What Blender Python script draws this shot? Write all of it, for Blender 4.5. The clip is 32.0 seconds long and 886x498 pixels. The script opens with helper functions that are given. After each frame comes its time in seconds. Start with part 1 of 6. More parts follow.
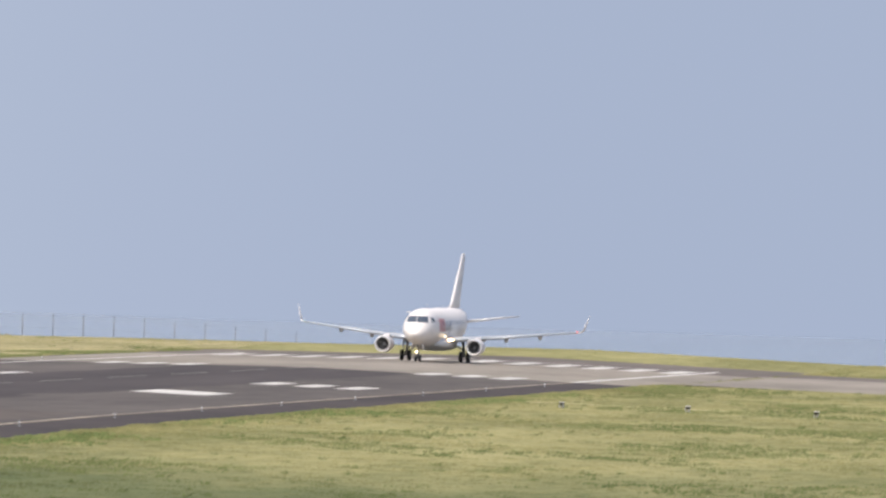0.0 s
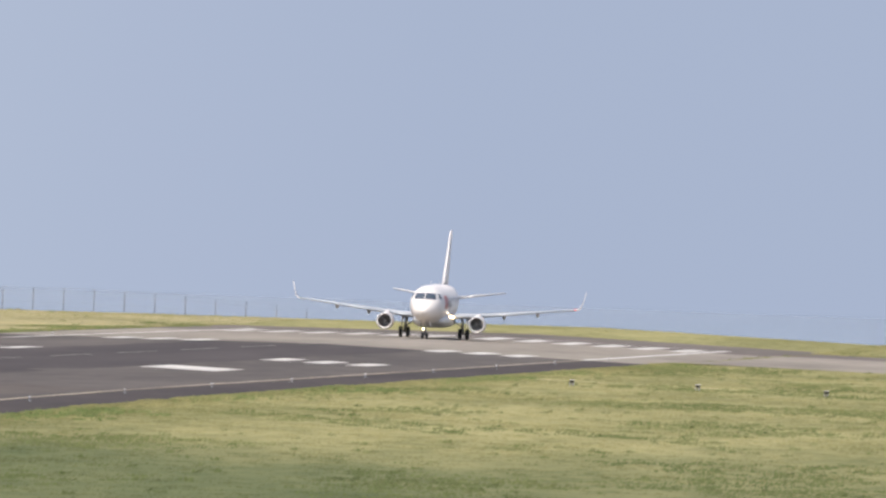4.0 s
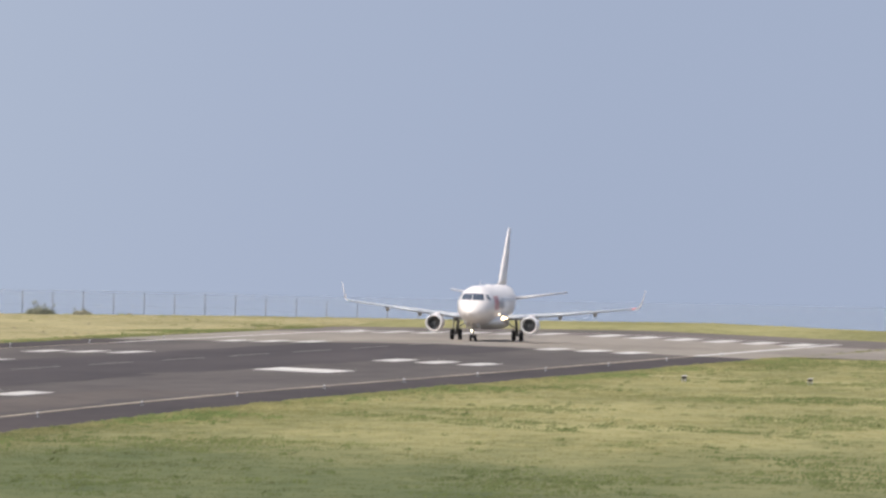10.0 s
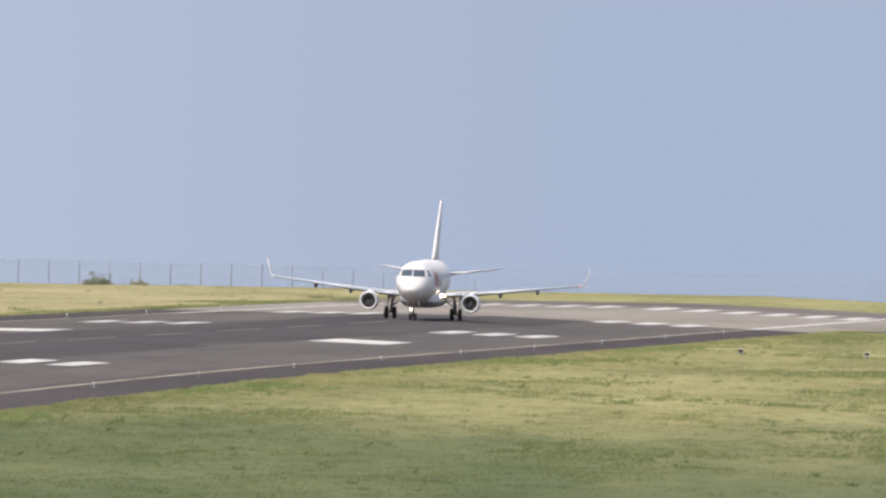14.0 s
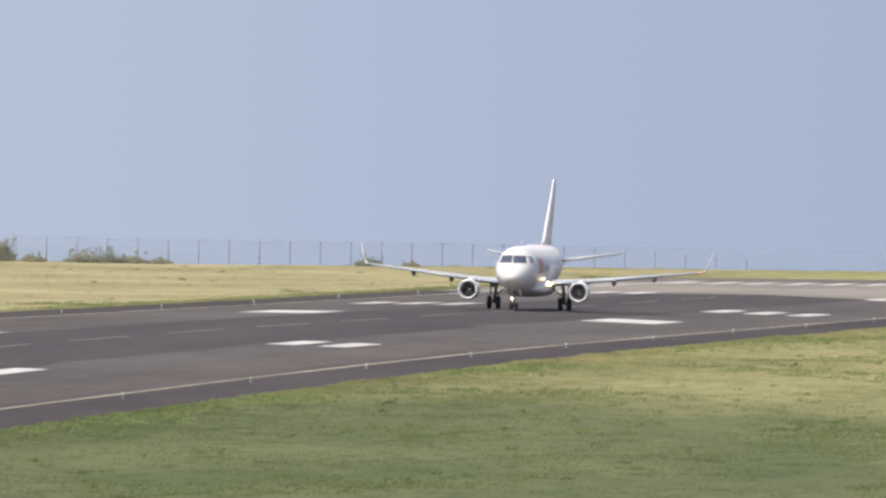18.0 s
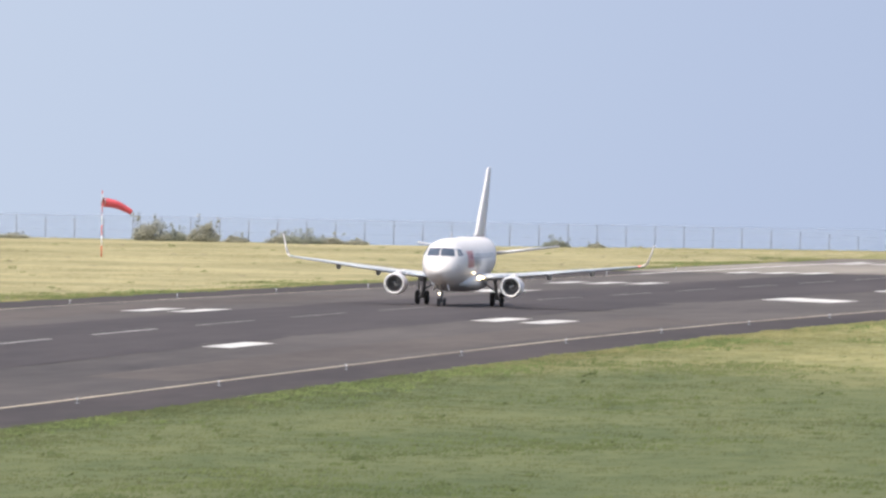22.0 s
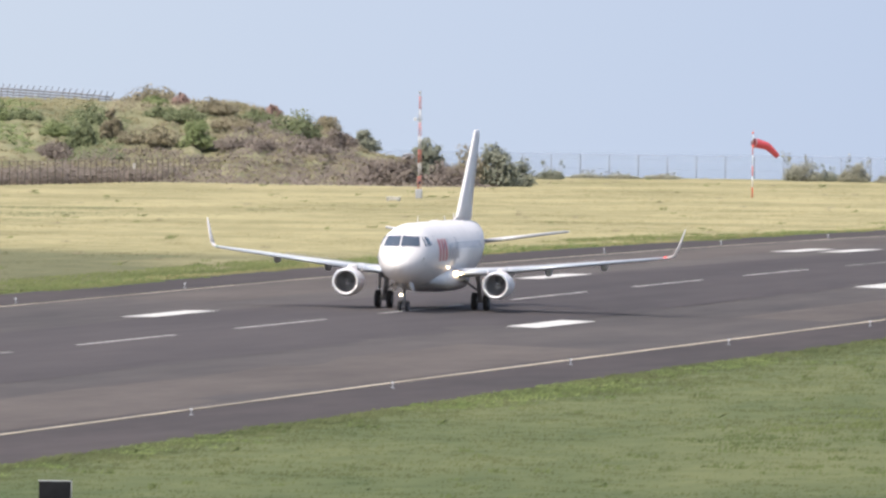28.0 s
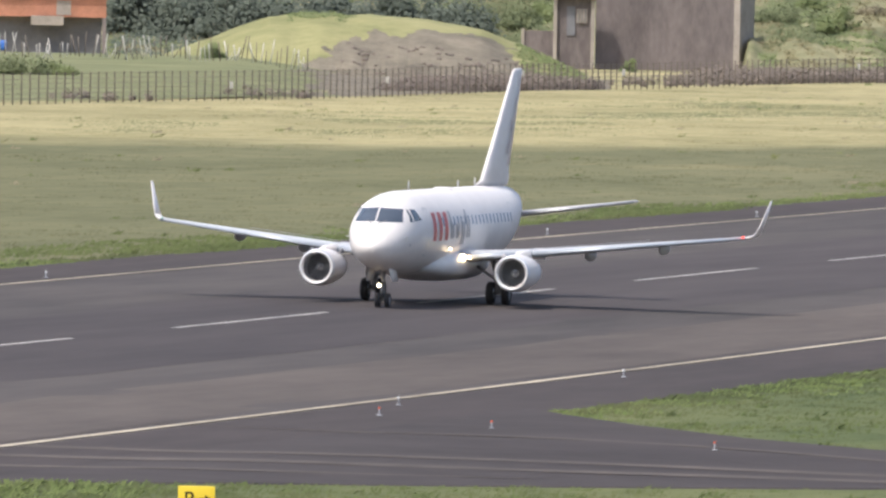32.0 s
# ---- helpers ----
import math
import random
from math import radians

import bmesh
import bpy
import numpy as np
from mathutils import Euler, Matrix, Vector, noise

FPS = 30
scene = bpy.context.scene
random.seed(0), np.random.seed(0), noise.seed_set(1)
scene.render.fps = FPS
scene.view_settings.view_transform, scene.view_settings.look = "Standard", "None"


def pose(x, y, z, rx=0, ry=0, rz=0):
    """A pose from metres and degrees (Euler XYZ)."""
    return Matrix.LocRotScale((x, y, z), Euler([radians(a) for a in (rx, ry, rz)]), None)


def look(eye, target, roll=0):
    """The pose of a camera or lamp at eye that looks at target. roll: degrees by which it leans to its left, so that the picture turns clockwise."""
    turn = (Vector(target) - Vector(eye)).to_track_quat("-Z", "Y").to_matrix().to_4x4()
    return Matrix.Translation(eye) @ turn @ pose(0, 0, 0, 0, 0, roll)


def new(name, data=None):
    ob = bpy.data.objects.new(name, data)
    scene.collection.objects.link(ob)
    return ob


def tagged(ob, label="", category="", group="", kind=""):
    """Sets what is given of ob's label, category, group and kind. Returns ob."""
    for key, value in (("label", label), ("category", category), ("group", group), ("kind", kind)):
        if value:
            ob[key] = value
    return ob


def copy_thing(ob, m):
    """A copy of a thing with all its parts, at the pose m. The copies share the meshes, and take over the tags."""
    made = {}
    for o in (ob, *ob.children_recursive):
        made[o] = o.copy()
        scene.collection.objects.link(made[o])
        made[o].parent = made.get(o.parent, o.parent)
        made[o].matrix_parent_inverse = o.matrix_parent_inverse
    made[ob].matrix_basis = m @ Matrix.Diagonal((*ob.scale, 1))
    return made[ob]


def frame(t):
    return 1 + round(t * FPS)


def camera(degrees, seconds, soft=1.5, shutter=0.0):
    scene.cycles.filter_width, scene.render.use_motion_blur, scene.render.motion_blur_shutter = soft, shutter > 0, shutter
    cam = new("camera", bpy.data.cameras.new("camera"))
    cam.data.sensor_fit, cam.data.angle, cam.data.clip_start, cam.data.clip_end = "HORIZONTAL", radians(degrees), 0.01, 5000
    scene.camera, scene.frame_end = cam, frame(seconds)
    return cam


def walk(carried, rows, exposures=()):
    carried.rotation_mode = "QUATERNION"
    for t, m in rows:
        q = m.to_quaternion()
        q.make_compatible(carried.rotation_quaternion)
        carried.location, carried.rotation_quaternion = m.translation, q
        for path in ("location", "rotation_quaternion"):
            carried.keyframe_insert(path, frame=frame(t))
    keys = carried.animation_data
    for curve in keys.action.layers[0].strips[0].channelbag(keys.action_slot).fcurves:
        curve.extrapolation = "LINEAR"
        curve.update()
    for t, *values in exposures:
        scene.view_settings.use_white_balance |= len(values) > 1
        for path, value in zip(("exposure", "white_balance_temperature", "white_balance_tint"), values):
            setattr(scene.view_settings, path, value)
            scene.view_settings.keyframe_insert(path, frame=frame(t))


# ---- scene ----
# ---- camera ----
cam = camera(2.456, 32.0, soft=2.6)
PATH = [
    (0, look((150.05, -981.15, 16.74), (68.514, 15.510, 12.034), 1.694)),
    (0.5, look((150.05, -981.15, 16.74), (69.102, 15.559, 12.137), 1.976)),
    (1, look((150.05, -981.15, 16.74), (68.935, 15.542, 11.423), 2.145)),
    (1.5, look((150.05, -981.15, 16.74), (68.056, 15.458, 9.611), 2.076)),
    (2, look((150.05, -981.15, 16.74), (69.063, 15.543, 10.014), 1.961)),
    (2.5, look((150.05, -981.15, 16.74), (67.266, 15.395, 9.901), 1.877)),
    (3, look((150.05, -981.15, 16.74), (67.796, 15.443, 10.584), 1.960)),
    (3.5, look((150.05, -981.15, 16.74), (66.933, 15.374, 10.912), 2.034)),
    (4, look((150.05, -981.15, 16.74), (68.023, 15.464, 10.907), 2.024)),
    (4.5, look((150.05, -981.15, 16.74), (68.437, 15.494, 10.332), 2.057)),
    (6.5, look((150.05, -981.15, 16.74), (68.244, 15.479, 10.353), 1.712)),
    (7, look((150.05, -981.15, 16.74), (66.492, 15.317, 8.149), 1.452)),
    (7.5, look((150.05, -981.15, 16.74), (65.311, 15.224, 8.998), 1.187)),
    (8, look((150.05, -981.15, 16.74), (64.364, 15.150, 9.886), 1.061)),
    (8.5, look((150.05, -981.15, 16.74), (63.236, 15.057, 10.658), 1.097)),
    (9, look((150.05, -981.15, 16.74), (64.105, 15.136, 11.325), 1.148)),
    (9.5, look((150.05, -981.15, 16.74), (63.718, 15.096, 10.220), 1.198)),
    (10, look((150.05, -981.15, 16.74), (62.717, 15.012, 10.711), 1.092)),
    (10.5, look((150.05, -981.15, 16.74), (63.214, 15.052, 10.205), 1.057)),
    (11, look((150.05, -981.15, 16.74), (62.613, 15.003, 10.692), 1.044)),
    (11.5, look((150.05, -981.15, 16.74), (62.115, 14.959, 10.670), 1.077)),
    (12, look((150.05, -981.15, 16.74), (62.693, 15.003, 9.643), 1.102)),
    (12.5, look((150.05, -981.15, 16.74), (61.035, 14.849, 8.707), 0.945)),
    (13, look((150.05, -981.15, 16.74), (59.506, 14.712, 8.829), 0.959)),
    (13.5, look((150.05, -981.15, 16.74), (59.625, 14.734, 10.340), 1.173)),
    (14, look((150.05, -981.15, 16.74), (59.994, 14.760, 9.303), 1.335)),
    (14.5, look((150.05, -981.15, 16.74), (57.851, 14.555, 8.212), 1.337)),
    (16.5, look((150.05, -981.15, 16.74), (55.690, 14.353, 8.298), 1.219)),
    (17, look((150.05, -981.15, 16.74), (55.089, 14.297, 8.434), 1.270)),
    (17.5, look((150.05, -981.15, 16.74), (52.385, 14.039, 8.807), 1.191)),
    (17.9, look((150.05, -981.15, 16.74), (48.028, 13.597, 8.221), 0.991)),
    (18, look((150.05, -981.15, 16.74), (46.941, 13.483, 8.075), 0.946)),
    (18.1, look((150.37, -984.75, 16.78), (47.224, 9.880, 8.107), 0.931)),
    (18.2, look((150.68, -988.35, 16.82), (47.507, 6.277, 8.138), 0.916)),
    (18.3, look((150.99, -991.95, 16.87), (47.790, 2.674, 8.170), 0.900)),
    (18.4, look((151.31, -995.55, 16.91), (48.075, -0.929, 8.201), 0.881)),
    (18.5, look((151.62, -999.15, 16.95), (48.360, -4.532, 8.233), 0.863)),
    (18.6, look((151.94, -1002.75, 16.99), (48.833, -8.114, 8.406), 0.871)),
    (18.7, look((152.25, -1006.35, 17.03), (49.305, -11.697, 8.581), 0.881)),
    (18.8, look((152.56, -1009.95, 17.07), (49.782, -15.279, 8.755), 0.892)),
    (18.9, look((152.88, -1013.55, 17.11), (50.256, -18.861, 8.929), 0.897)),
    (19, look((153.19, -1017.15, 17.16), (50.730, -22.443, 9.102), 0.903)),
    (19.1, look((153.50, -1020.75, 17.20), (50.698, -26.084, 8.446), 0.924)),
    (19.2, look((153.82, -1024.35, 17.24), (50.649, -29.725, 8.120), 0.941)),
    (19.3, look((154.13, -1027.95, 17.28), (50.592, -33.367, 7.793), 0.955)),
    (19.4, look((154.45, -1031.55, 17.32), (50.526, -37.010, 7.463), 0.966)),
    (19.5, look((154.76, -1035.15, 17.36), (50.465, -40.653, 7.135), 0.982)),
    (19.6, look((155.07, -1038.75, 17.41), (50.816, -44.249, 7.167), 0.980)),
    (19.7, look((155.39, -1042.35, 17.45), (51.167, -47.845, 7.198), 0.977)),
    (19.8, look((155.70, -1045.95, 17.49), (51.518, -51.441, 7.230), 0.974)),
    (19.9, look((156.01, -1049.55, 17.53), (51.868, -55.037, 7.261), 0.971)),
    (20, look((156.33, -1053.15, 17.57), (52.218, -58.634, 7.293), 0.968)),
    (20.1, look((156.64, -1056.75, 17.61), (52.394, -62.247, 7.397), 0.963)),
    (20.2, look((156.96, -1060.35, 17.65), (52.573, -65.861, 7.501), 0.960)),
    (20.3, look((157.27, -1063.95, 17.70), (52.749, -69.474, 7.605), 0.955)),
    (20.4, look((157.58, -1067.55, 17.74), (52.928, -73.088, 7.710), 0.953)),
    (20.5, look((157.90, -1071.15, 17.78), (53.107, -76.701, 7.814), 0.949)),
    (20.6, look((158.21, -1074.75, 17.82), (53.289, -80.316, 7.743), 0.949)),
    (20.7, look((158.52, -1078.35, 17.86), (53.472, -83.931, 7.672), 0.948)),
    (20.75, look((158.68, -1080.15, 17.88), (53.564, -85.738, 7.637), 0.949)),
    (20.8, look((158.68, -1080.15, 17.88), (53.477, -85.748, 7.579), 0.945)),
    (20.9, look((158.68, -1080.15, 17.88), (53.304, -85.768, 7.463), 0.937)),
    (21, look((158.68, -1080.15, 17.88), (53.131, -85.787, 7.347), 0.929)),
    (21.5, look((158.68, -1080.15, 17.88), (49.725, -86.149, 7.883), 0.949)),
    (22, look((158.68, -1080.15, 17.88), (47.505, -86.393, 8.058), 1.046)),
    (22.5, look((158.68, -1080.15, 17.88), (46.183, -86.543, 7.929), 1.207)),
    (23, look((158.68, -1080.15, 17.88), (42.949, -86.918, 7.584), 1.389)),
    (23.5, look((158.68, -1080.15, 17.88), (39.758, -87.301, 7.021), 1.428)),
    (24, look((158.68, -1080.15, 17.88), (38.881, -87.409, 6.836), 1.496)),
    (24.5, look((158.68, -1080.15, 17.88), (37.531, -87.574, 6.671), 1.427)),
    (25, look((158.68, -1080.15, 17.88), (36.019, -87.760, 6.686), 1.221)),
    (25.5, look((158.68, -1080.15, 17.88), (33.420, -88.088, 6.382), 1.064)),
    (26, look((158.68, -1080.15, 17.88), (29.094, -88.645, 6.297), 0.994)),
    (26.5, look((158.68, -1080.15, 17.88), (23.210, -89.431, 6.358), 0.781)),
    (28.5, look((158.68, -1080.15, 17.88), (14.110, -90.744, 4.294), 0.893)),
    (29, look((158.68, -1080.15, 17.88), (11.466, -91.134, 4.329), 1.037)),
    (29.5, look((158.68, -1080.15, 17.88), (6.105, -91.966, 2.954), 0.965)),
    (30, look((158.68, -1080.15, 17.88), (1.912, -92.627, 2.650), 1.086)),
    (30.5, look((158.68, -1080.15, 17.88), (-4.934, -93.745, 2.226), 0.999)),
    (31, look((158.68, -1080.15, 17.88), (-11.478, -94.881, 0.577), 1.266)),
    (31.5, look((158.68, -1080.15, 17.88), (-18.907, -96.209, -0.324), 0.940)),
    (32, look((158.68, -1080.15, 17.88), (-27.905, -97.888, -0.985), 1.080)),
]
# stops, kelvin and tint: the film's camera brightens and cools a little as it turns
walk(cam, PATH, [(0.0, 0.76, 6600, 10), (4.0, 0.77, 6588, 10), (8.0, 0.69, 6576, 10), (12.2, 0.67, 6564, 10), (13.0, 0.78, 6561, 10), (17.0, 0.79, 6550, 10), (18.0, 0.76, 6520, 10), (19.0, 0.88, 6490, 10), (21.0, 0.98, 6430, 10), (25.0, 0.92, 6380, 10), (26.0, 0.86, 6380, 10), (29.0, 1.05, 6380, 10), (30.5, 1.0, 6330, 10), (32.0, 0.92, 6310, 10)])

# ---- daylight ----
SUN_EL, SUN_AZ = 58.0, 210.0          # degrees; azimuth clockwise from +y
world = bpy.data.worlds.new("sky")
scene.world = world
world.use_nodes = True
wn = world.node_tree.nodes
wl = world.node_tree.links
sky = wn.new("ShaderNodeTexSky")
sky.sky_type = "NISHITA"
sky.sun_disc = False
sky.sun_elevation, sky.sun_rotation = radians(SUN_EL), radians(SUN_AZ)
sky.altitude, sky.air_density, sky.dust_density, sky.ozone_density = 0, 1.0, 4.0, 1.0
wn["Background"].inputs["Strength"].default_value = 0.118
wl.new(sky.outputs[0], wn["Background"].inputs["Color"])
sun = new("sun", bpy.data.lights.new("sun", "SUN"))
sun.data.energy, sun.data.angle, sun.data.color = 1.85, radians(4.0), (1.0, 0.945, 0.86)
_e, _a = radians(SUN_EL), radians(SUN_AZ)
sun.matrix_world = look((0, 0, 300), (-math.sin(_a) * math.cos(_e) * 100, -math.cos(_a) * math.cos(_e) * 100, 300 - math.sin(_e) * 100))


# ---- materials ----
def mat(name, col, rough=0.7, metal=0.0, var=0.0, scale=1.0, col2=None, bump=0.0, stretch=(1, 1, 1), island=0.0, emit=None, detail=6.0, spec=None, leafy=0.0, second=None, fine=0.45, change=(420.0, 250.0)):
    """A principled material with colour variation at two scales, optional per-piece variation and fine relief."""
    m = bpy.data.materials.new(name)
    m.use_nodes = True
    nt = m.node_tree
    b = nt.nodes["Principled BSDF"]
    b.inputs["Roughness"].default_value, b.inputs["Metallic"].default_value = rough, metal
    b.inputs["Base Color"].default_value = (*col, 1)
    if spec is not None:
        b.inputs["Specular IOR Level"].default_value = spec
    if emit:
        b.inputs["Emission Color"].default_value, b.inputs["Emission Strength"].default_value = (*emit[:3], 1), emit[3]
    if var or col2 or bump:
        tc, mp = nt.nodes.new("ShaderNodeTexCoord"), nt.nodes.new("ShaderNodeMapping")
        mp.inputs["Scale"].default_value = stretch
        nt.links.new(tc.outputs["Object"], mp.inputs["Vector"])
        n1, n2 = nt.nodes.new("ShaderNodeTexNoise"), nt.nodes.new("ShaderNodeTexNoise")
        n1.inputs["Scale"].default_value, n1.inputs["Detail"].default_value = scale, detail
        n2.inputs["Scale"].default_value, n2.inputs["Detail"].default_value = scale * 9.7, 4.0
        for n in (n1, n2):
            n.inputs["Roughness"].default_value = 0.62
            nt.links.new(mp.outputs[0], n.inputs["Vector"])
        add = nt.nodes.new("ShaderNodeMath")
        add.operation = "MULTIPLY_ADD"
        nt.links.new(n2.outputs["Fac"], add.inputs[0])
        add.inputs[1].default_value = fine
        nt.links.new(n1.outputs["Fac"], add.inputs[2])
        ramp = nt.nodes.new("ShaderNodeValToRGB")
        lo = [c * (1 - var) for c in col]
        hi = col2 if col2 else [min(1, c * (1 + var)) for c in col]
        ramp.color_ramp.elements[0].position, ramp.color_ramp.elements[1].position = 0.295 + 0.5 * fine, 0.695 + 0.5 * fine
        ramp.color_ramp.elements[0].color, ramp.color_ramp.elements[1].color = (*lo, 1), (*hi, 1)
        nt.links.new(add.outputs[0], ramp.inputs[0])
        out = ramp.outputs[0]
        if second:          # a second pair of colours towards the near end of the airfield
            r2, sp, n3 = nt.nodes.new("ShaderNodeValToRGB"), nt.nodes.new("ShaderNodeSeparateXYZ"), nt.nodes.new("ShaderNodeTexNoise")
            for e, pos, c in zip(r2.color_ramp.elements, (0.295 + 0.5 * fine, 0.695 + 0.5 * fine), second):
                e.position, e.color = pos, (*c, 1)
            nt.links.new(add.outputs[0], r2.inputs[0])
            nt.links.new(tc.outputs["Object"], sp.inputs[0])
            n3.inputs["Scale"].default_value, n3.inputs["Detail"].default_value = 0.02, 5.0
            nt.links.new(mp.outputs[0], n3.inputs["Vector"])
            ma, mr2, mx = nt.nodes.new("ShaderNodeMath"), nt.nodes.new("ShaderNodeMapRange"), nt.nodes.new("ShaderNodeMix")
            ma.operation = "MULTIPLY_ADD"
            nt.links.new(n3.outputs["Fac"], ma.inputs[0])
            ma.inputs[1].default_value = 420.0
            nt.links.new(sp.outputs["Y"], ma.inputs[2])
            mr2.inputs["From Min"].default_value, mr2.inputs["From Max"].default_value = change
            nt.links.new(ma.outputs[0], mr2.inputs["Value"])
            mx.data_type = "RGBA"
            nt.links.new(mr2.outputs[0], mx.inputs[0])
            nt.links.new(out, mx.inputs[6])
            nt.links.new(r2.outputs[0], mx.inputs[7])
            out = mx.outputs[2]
        if island:
            geo, hsv = nt.nodes.new("ShaderNodeNewGeometry"), nt.nodes.new("ShaderNodeHueSaturation")
            mr = nt.nodes.new("ShaderNodeMapRange")
            mr.inputs["To Min"].default_value, mr.inputs["To Max"].default_value = 1 - island, 1 + island
            nt.links.new(geo.outputs["Random Per Island"], mr.inputs["Value"])
            nt.links.new(mr.outputs[0], hsv.inputs["Value"])
            nt.links.new(out, hsv.inputs["Color"])
            out = hsv.outputs[0]
        nt.links.new(out, b.inputs["Base Color"])
        if leafy:
            tr, ms = nt.nodes.new("ShaderNodeBsdfTranslucent"), nt.nodes.new("ShaderNodeMixShader")
            nt.links.new(out, tr.inputs["Color"])
            ms.inputs[0].default_value = leafy
            nt.links.new(b.outputs[0], ms.inputs[1])
            nt.links.new(tr.outputs[0], ms.inputs[2])
            nt.links.new(ms.outputs[0], nt.nodes["Material Output"].inputs[0])
        if bump:
            bp = nt.nodes.new("ShaderNodeBump")
            bp.inputs["Strength"].default_value, bp.inputs["Distance"].default_value = bump, 0.05
            nt.links.new(n2.outputs["Fac"], bp.inputs["Height"])
            nt.links.new(bp.outputs[0], b.inputs["Normal"])
    return m


# M_GRASS and M_TUFT: the near pair is greener, with cloud shade painted in
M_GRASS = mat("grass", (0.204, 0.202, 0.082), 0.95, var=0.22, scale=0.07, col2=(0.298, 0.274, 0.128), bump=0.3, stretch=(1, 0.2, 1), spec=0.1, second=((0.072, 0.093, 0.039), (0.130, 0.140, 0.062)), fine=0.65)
# far field's near end, darkened to put a cloud's shade into the grass
FIELD_SHADE = ((0.104, 0.107, 0.055), (0.164, 0.157, 0.086))
M_GRASS_FAR = mat("dry_grass", (0.238, 0.218, 0.108), 0.95, var=0.13, scale=0.05, col2=(0.375, 0.326, 0.176), bump=0.3, stretch=(1, 0.35, 1), spec=0.1, fine=0.65, second=FIELD_SHADE, change=(425.0, 365.0))
M_MOUND = mat("mound_grass", (0.205, 0.212, 0.092), 0.95, var=0.16, scale=0.1, col2=(0.300, 0.282, 0.140), bump=0.4, spec=0.1)
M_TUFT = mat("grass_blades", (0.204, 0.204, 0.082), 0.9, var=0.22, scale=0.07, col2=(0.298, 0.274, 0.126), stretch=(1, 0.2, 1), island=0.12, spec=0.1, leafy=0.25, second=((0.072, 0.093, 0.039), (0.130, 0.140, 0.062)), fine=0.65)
M_STRAW = mat("bleached_straw", (0.36, 0.32, 0.17), 0.9, var=0.12, scale=0.05, col2=(0.43, 0.39, 0.22), island=0.07, spec=0.1)
M_BRUSH = mat("dry_brush", (0.190, 0.158, 0.138), 0.9, var=0.12, scale=0.1, col2=(0.230, 0.194, 0.166), island=0.08, spec=0.1, leafy=0.2)
M_TUFT_FAR = mat("dry_grass_blades", (0.232, 0.214, 0.104), 0.9, var=0.13, scale=0.05, col2=(0.358, 0.314, 0.174), stretch=(1, 0.35, 1), island=0.12, spec=0.1, leafy=0.25, fine=0.65, second=FIELD_SHADE, change=(425.0, 365.0))
M_FRINGE = mat("fresh_fringe_grass", (0.138, 0.184, 0.064), 0.9, var=0.2, scale=0.3, col2=(0.198, 0.236, 0.088), island=0.14, spec=0.1, leafy=0.3)
# near pair of the lush blades is darkened by the same painted cloud shade
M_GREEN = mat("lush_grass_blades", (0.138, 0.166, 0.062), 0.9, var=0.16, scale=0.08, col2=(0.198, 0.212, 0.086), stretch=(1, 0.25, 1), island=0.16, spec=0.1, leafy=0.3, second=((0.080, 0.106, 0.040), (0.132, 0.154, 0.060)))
# paler first pair puts the haze of distance into the runway's far end
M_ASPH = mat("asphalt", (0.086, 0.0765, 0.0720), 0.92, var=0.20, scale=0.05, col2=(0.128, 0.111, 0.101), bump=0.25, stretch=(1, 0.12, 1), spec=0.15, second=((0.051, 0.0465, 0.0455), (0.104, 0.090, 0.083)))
M_SHOULDER = mat("shoulder_asphalt", (0.054, 0.047, 0.046), 0.92, var=0.18, scale=0.08, col2=(0.076, 0.063, 0.060), bump=0.25, stretch=(1, 0.12, 1), spec=0.15)
M_OLDASPH = mat("weathered_asphalt", (0.120, 0.103, 0.094), 0.92, var=0.18, scale=0.06, col2=(0.160, 0.138, 0.124), bump=0.25, stretch=(1, 0.15, 1), spec=0.15)
M_TAXI = mat("taxiway_asphalt", (0.052, 0.0445, 0.0435), 0.92, var=0.14, scale=0.06, col2=(0.070, 0.060, 0.058), bump=0.25, spec=0.15)
M_CONC = mat("worn_concrete", (0.212, 0.188, 0.160), 0.9, var=0.2, scale=0.06, col2=(0.285, 0.252, 0.212), bump=0.2, stretch=(1, 0.2, 1), spec=0.2)
M_RUBBER = mat("tyre_rubber_deposit", (0.061, 0.053, 0.053), 0.88, var=0.2, scale=0.06, col2=(0.083, 0.071, 0.069), stretch=(1, 0.08, 1), spec=0.15)
M_TAR = mat("sealed_patch", (0.088, 0.075, 0.068), 0.92, var=0.2, scale=0.08, col2=(0.120, 0.101, 0.089), stretch=(1, 0.15, 1), spec=0.15)
M_MARK = mat("runway_paint", (0.53, 0.505, 0.465), 0.78, var=0.25, scale=0.4, col2=(0.64, 0.615, 0.57), stretch=(1, 0.3, 1))
M_MARKOLD = mat("faded_paint", (0.33, 0.31, 0.288), 0.8, var=0.3, scale=0.4, col2=(0.52, 0.49, 0.455), stretch=(1, 0.3, 1))
M_MARKWORN = mat("worn_paint", (0.16, 0.146, 0.135), 0.85, var=0.35, scale=0.4, col2=(0.31, 0.287, 0.265), stretch=(1, 0.3, 1))
M_EDGE = mat("edge_line_paint", (0.30, 0.25, 0.175), 0.8, var=0.4, scale=0.12, col2=(0.54, 0.465, 0.35), stretch=(1, 0.2, 1))
M_WHITE = mat("white_paint", (0.745, 0.700, 0.670), 0.42, var=0.05, scale=0.7, col2=(0.79, 0.745, 0.715))
M_BELLY = mat("pale_grey_paint", (0.60, 0.60, 0.60), 0.38, var=0.05, scale=0.7, col2=(0.66, 0.66, 0.65))
M_WING = mat("grey_wing_paint", (0.46, 0.47, 0.48), 0.42, var=0.05, scale=0.8, col2=(0.51, 0.52, 0.53))
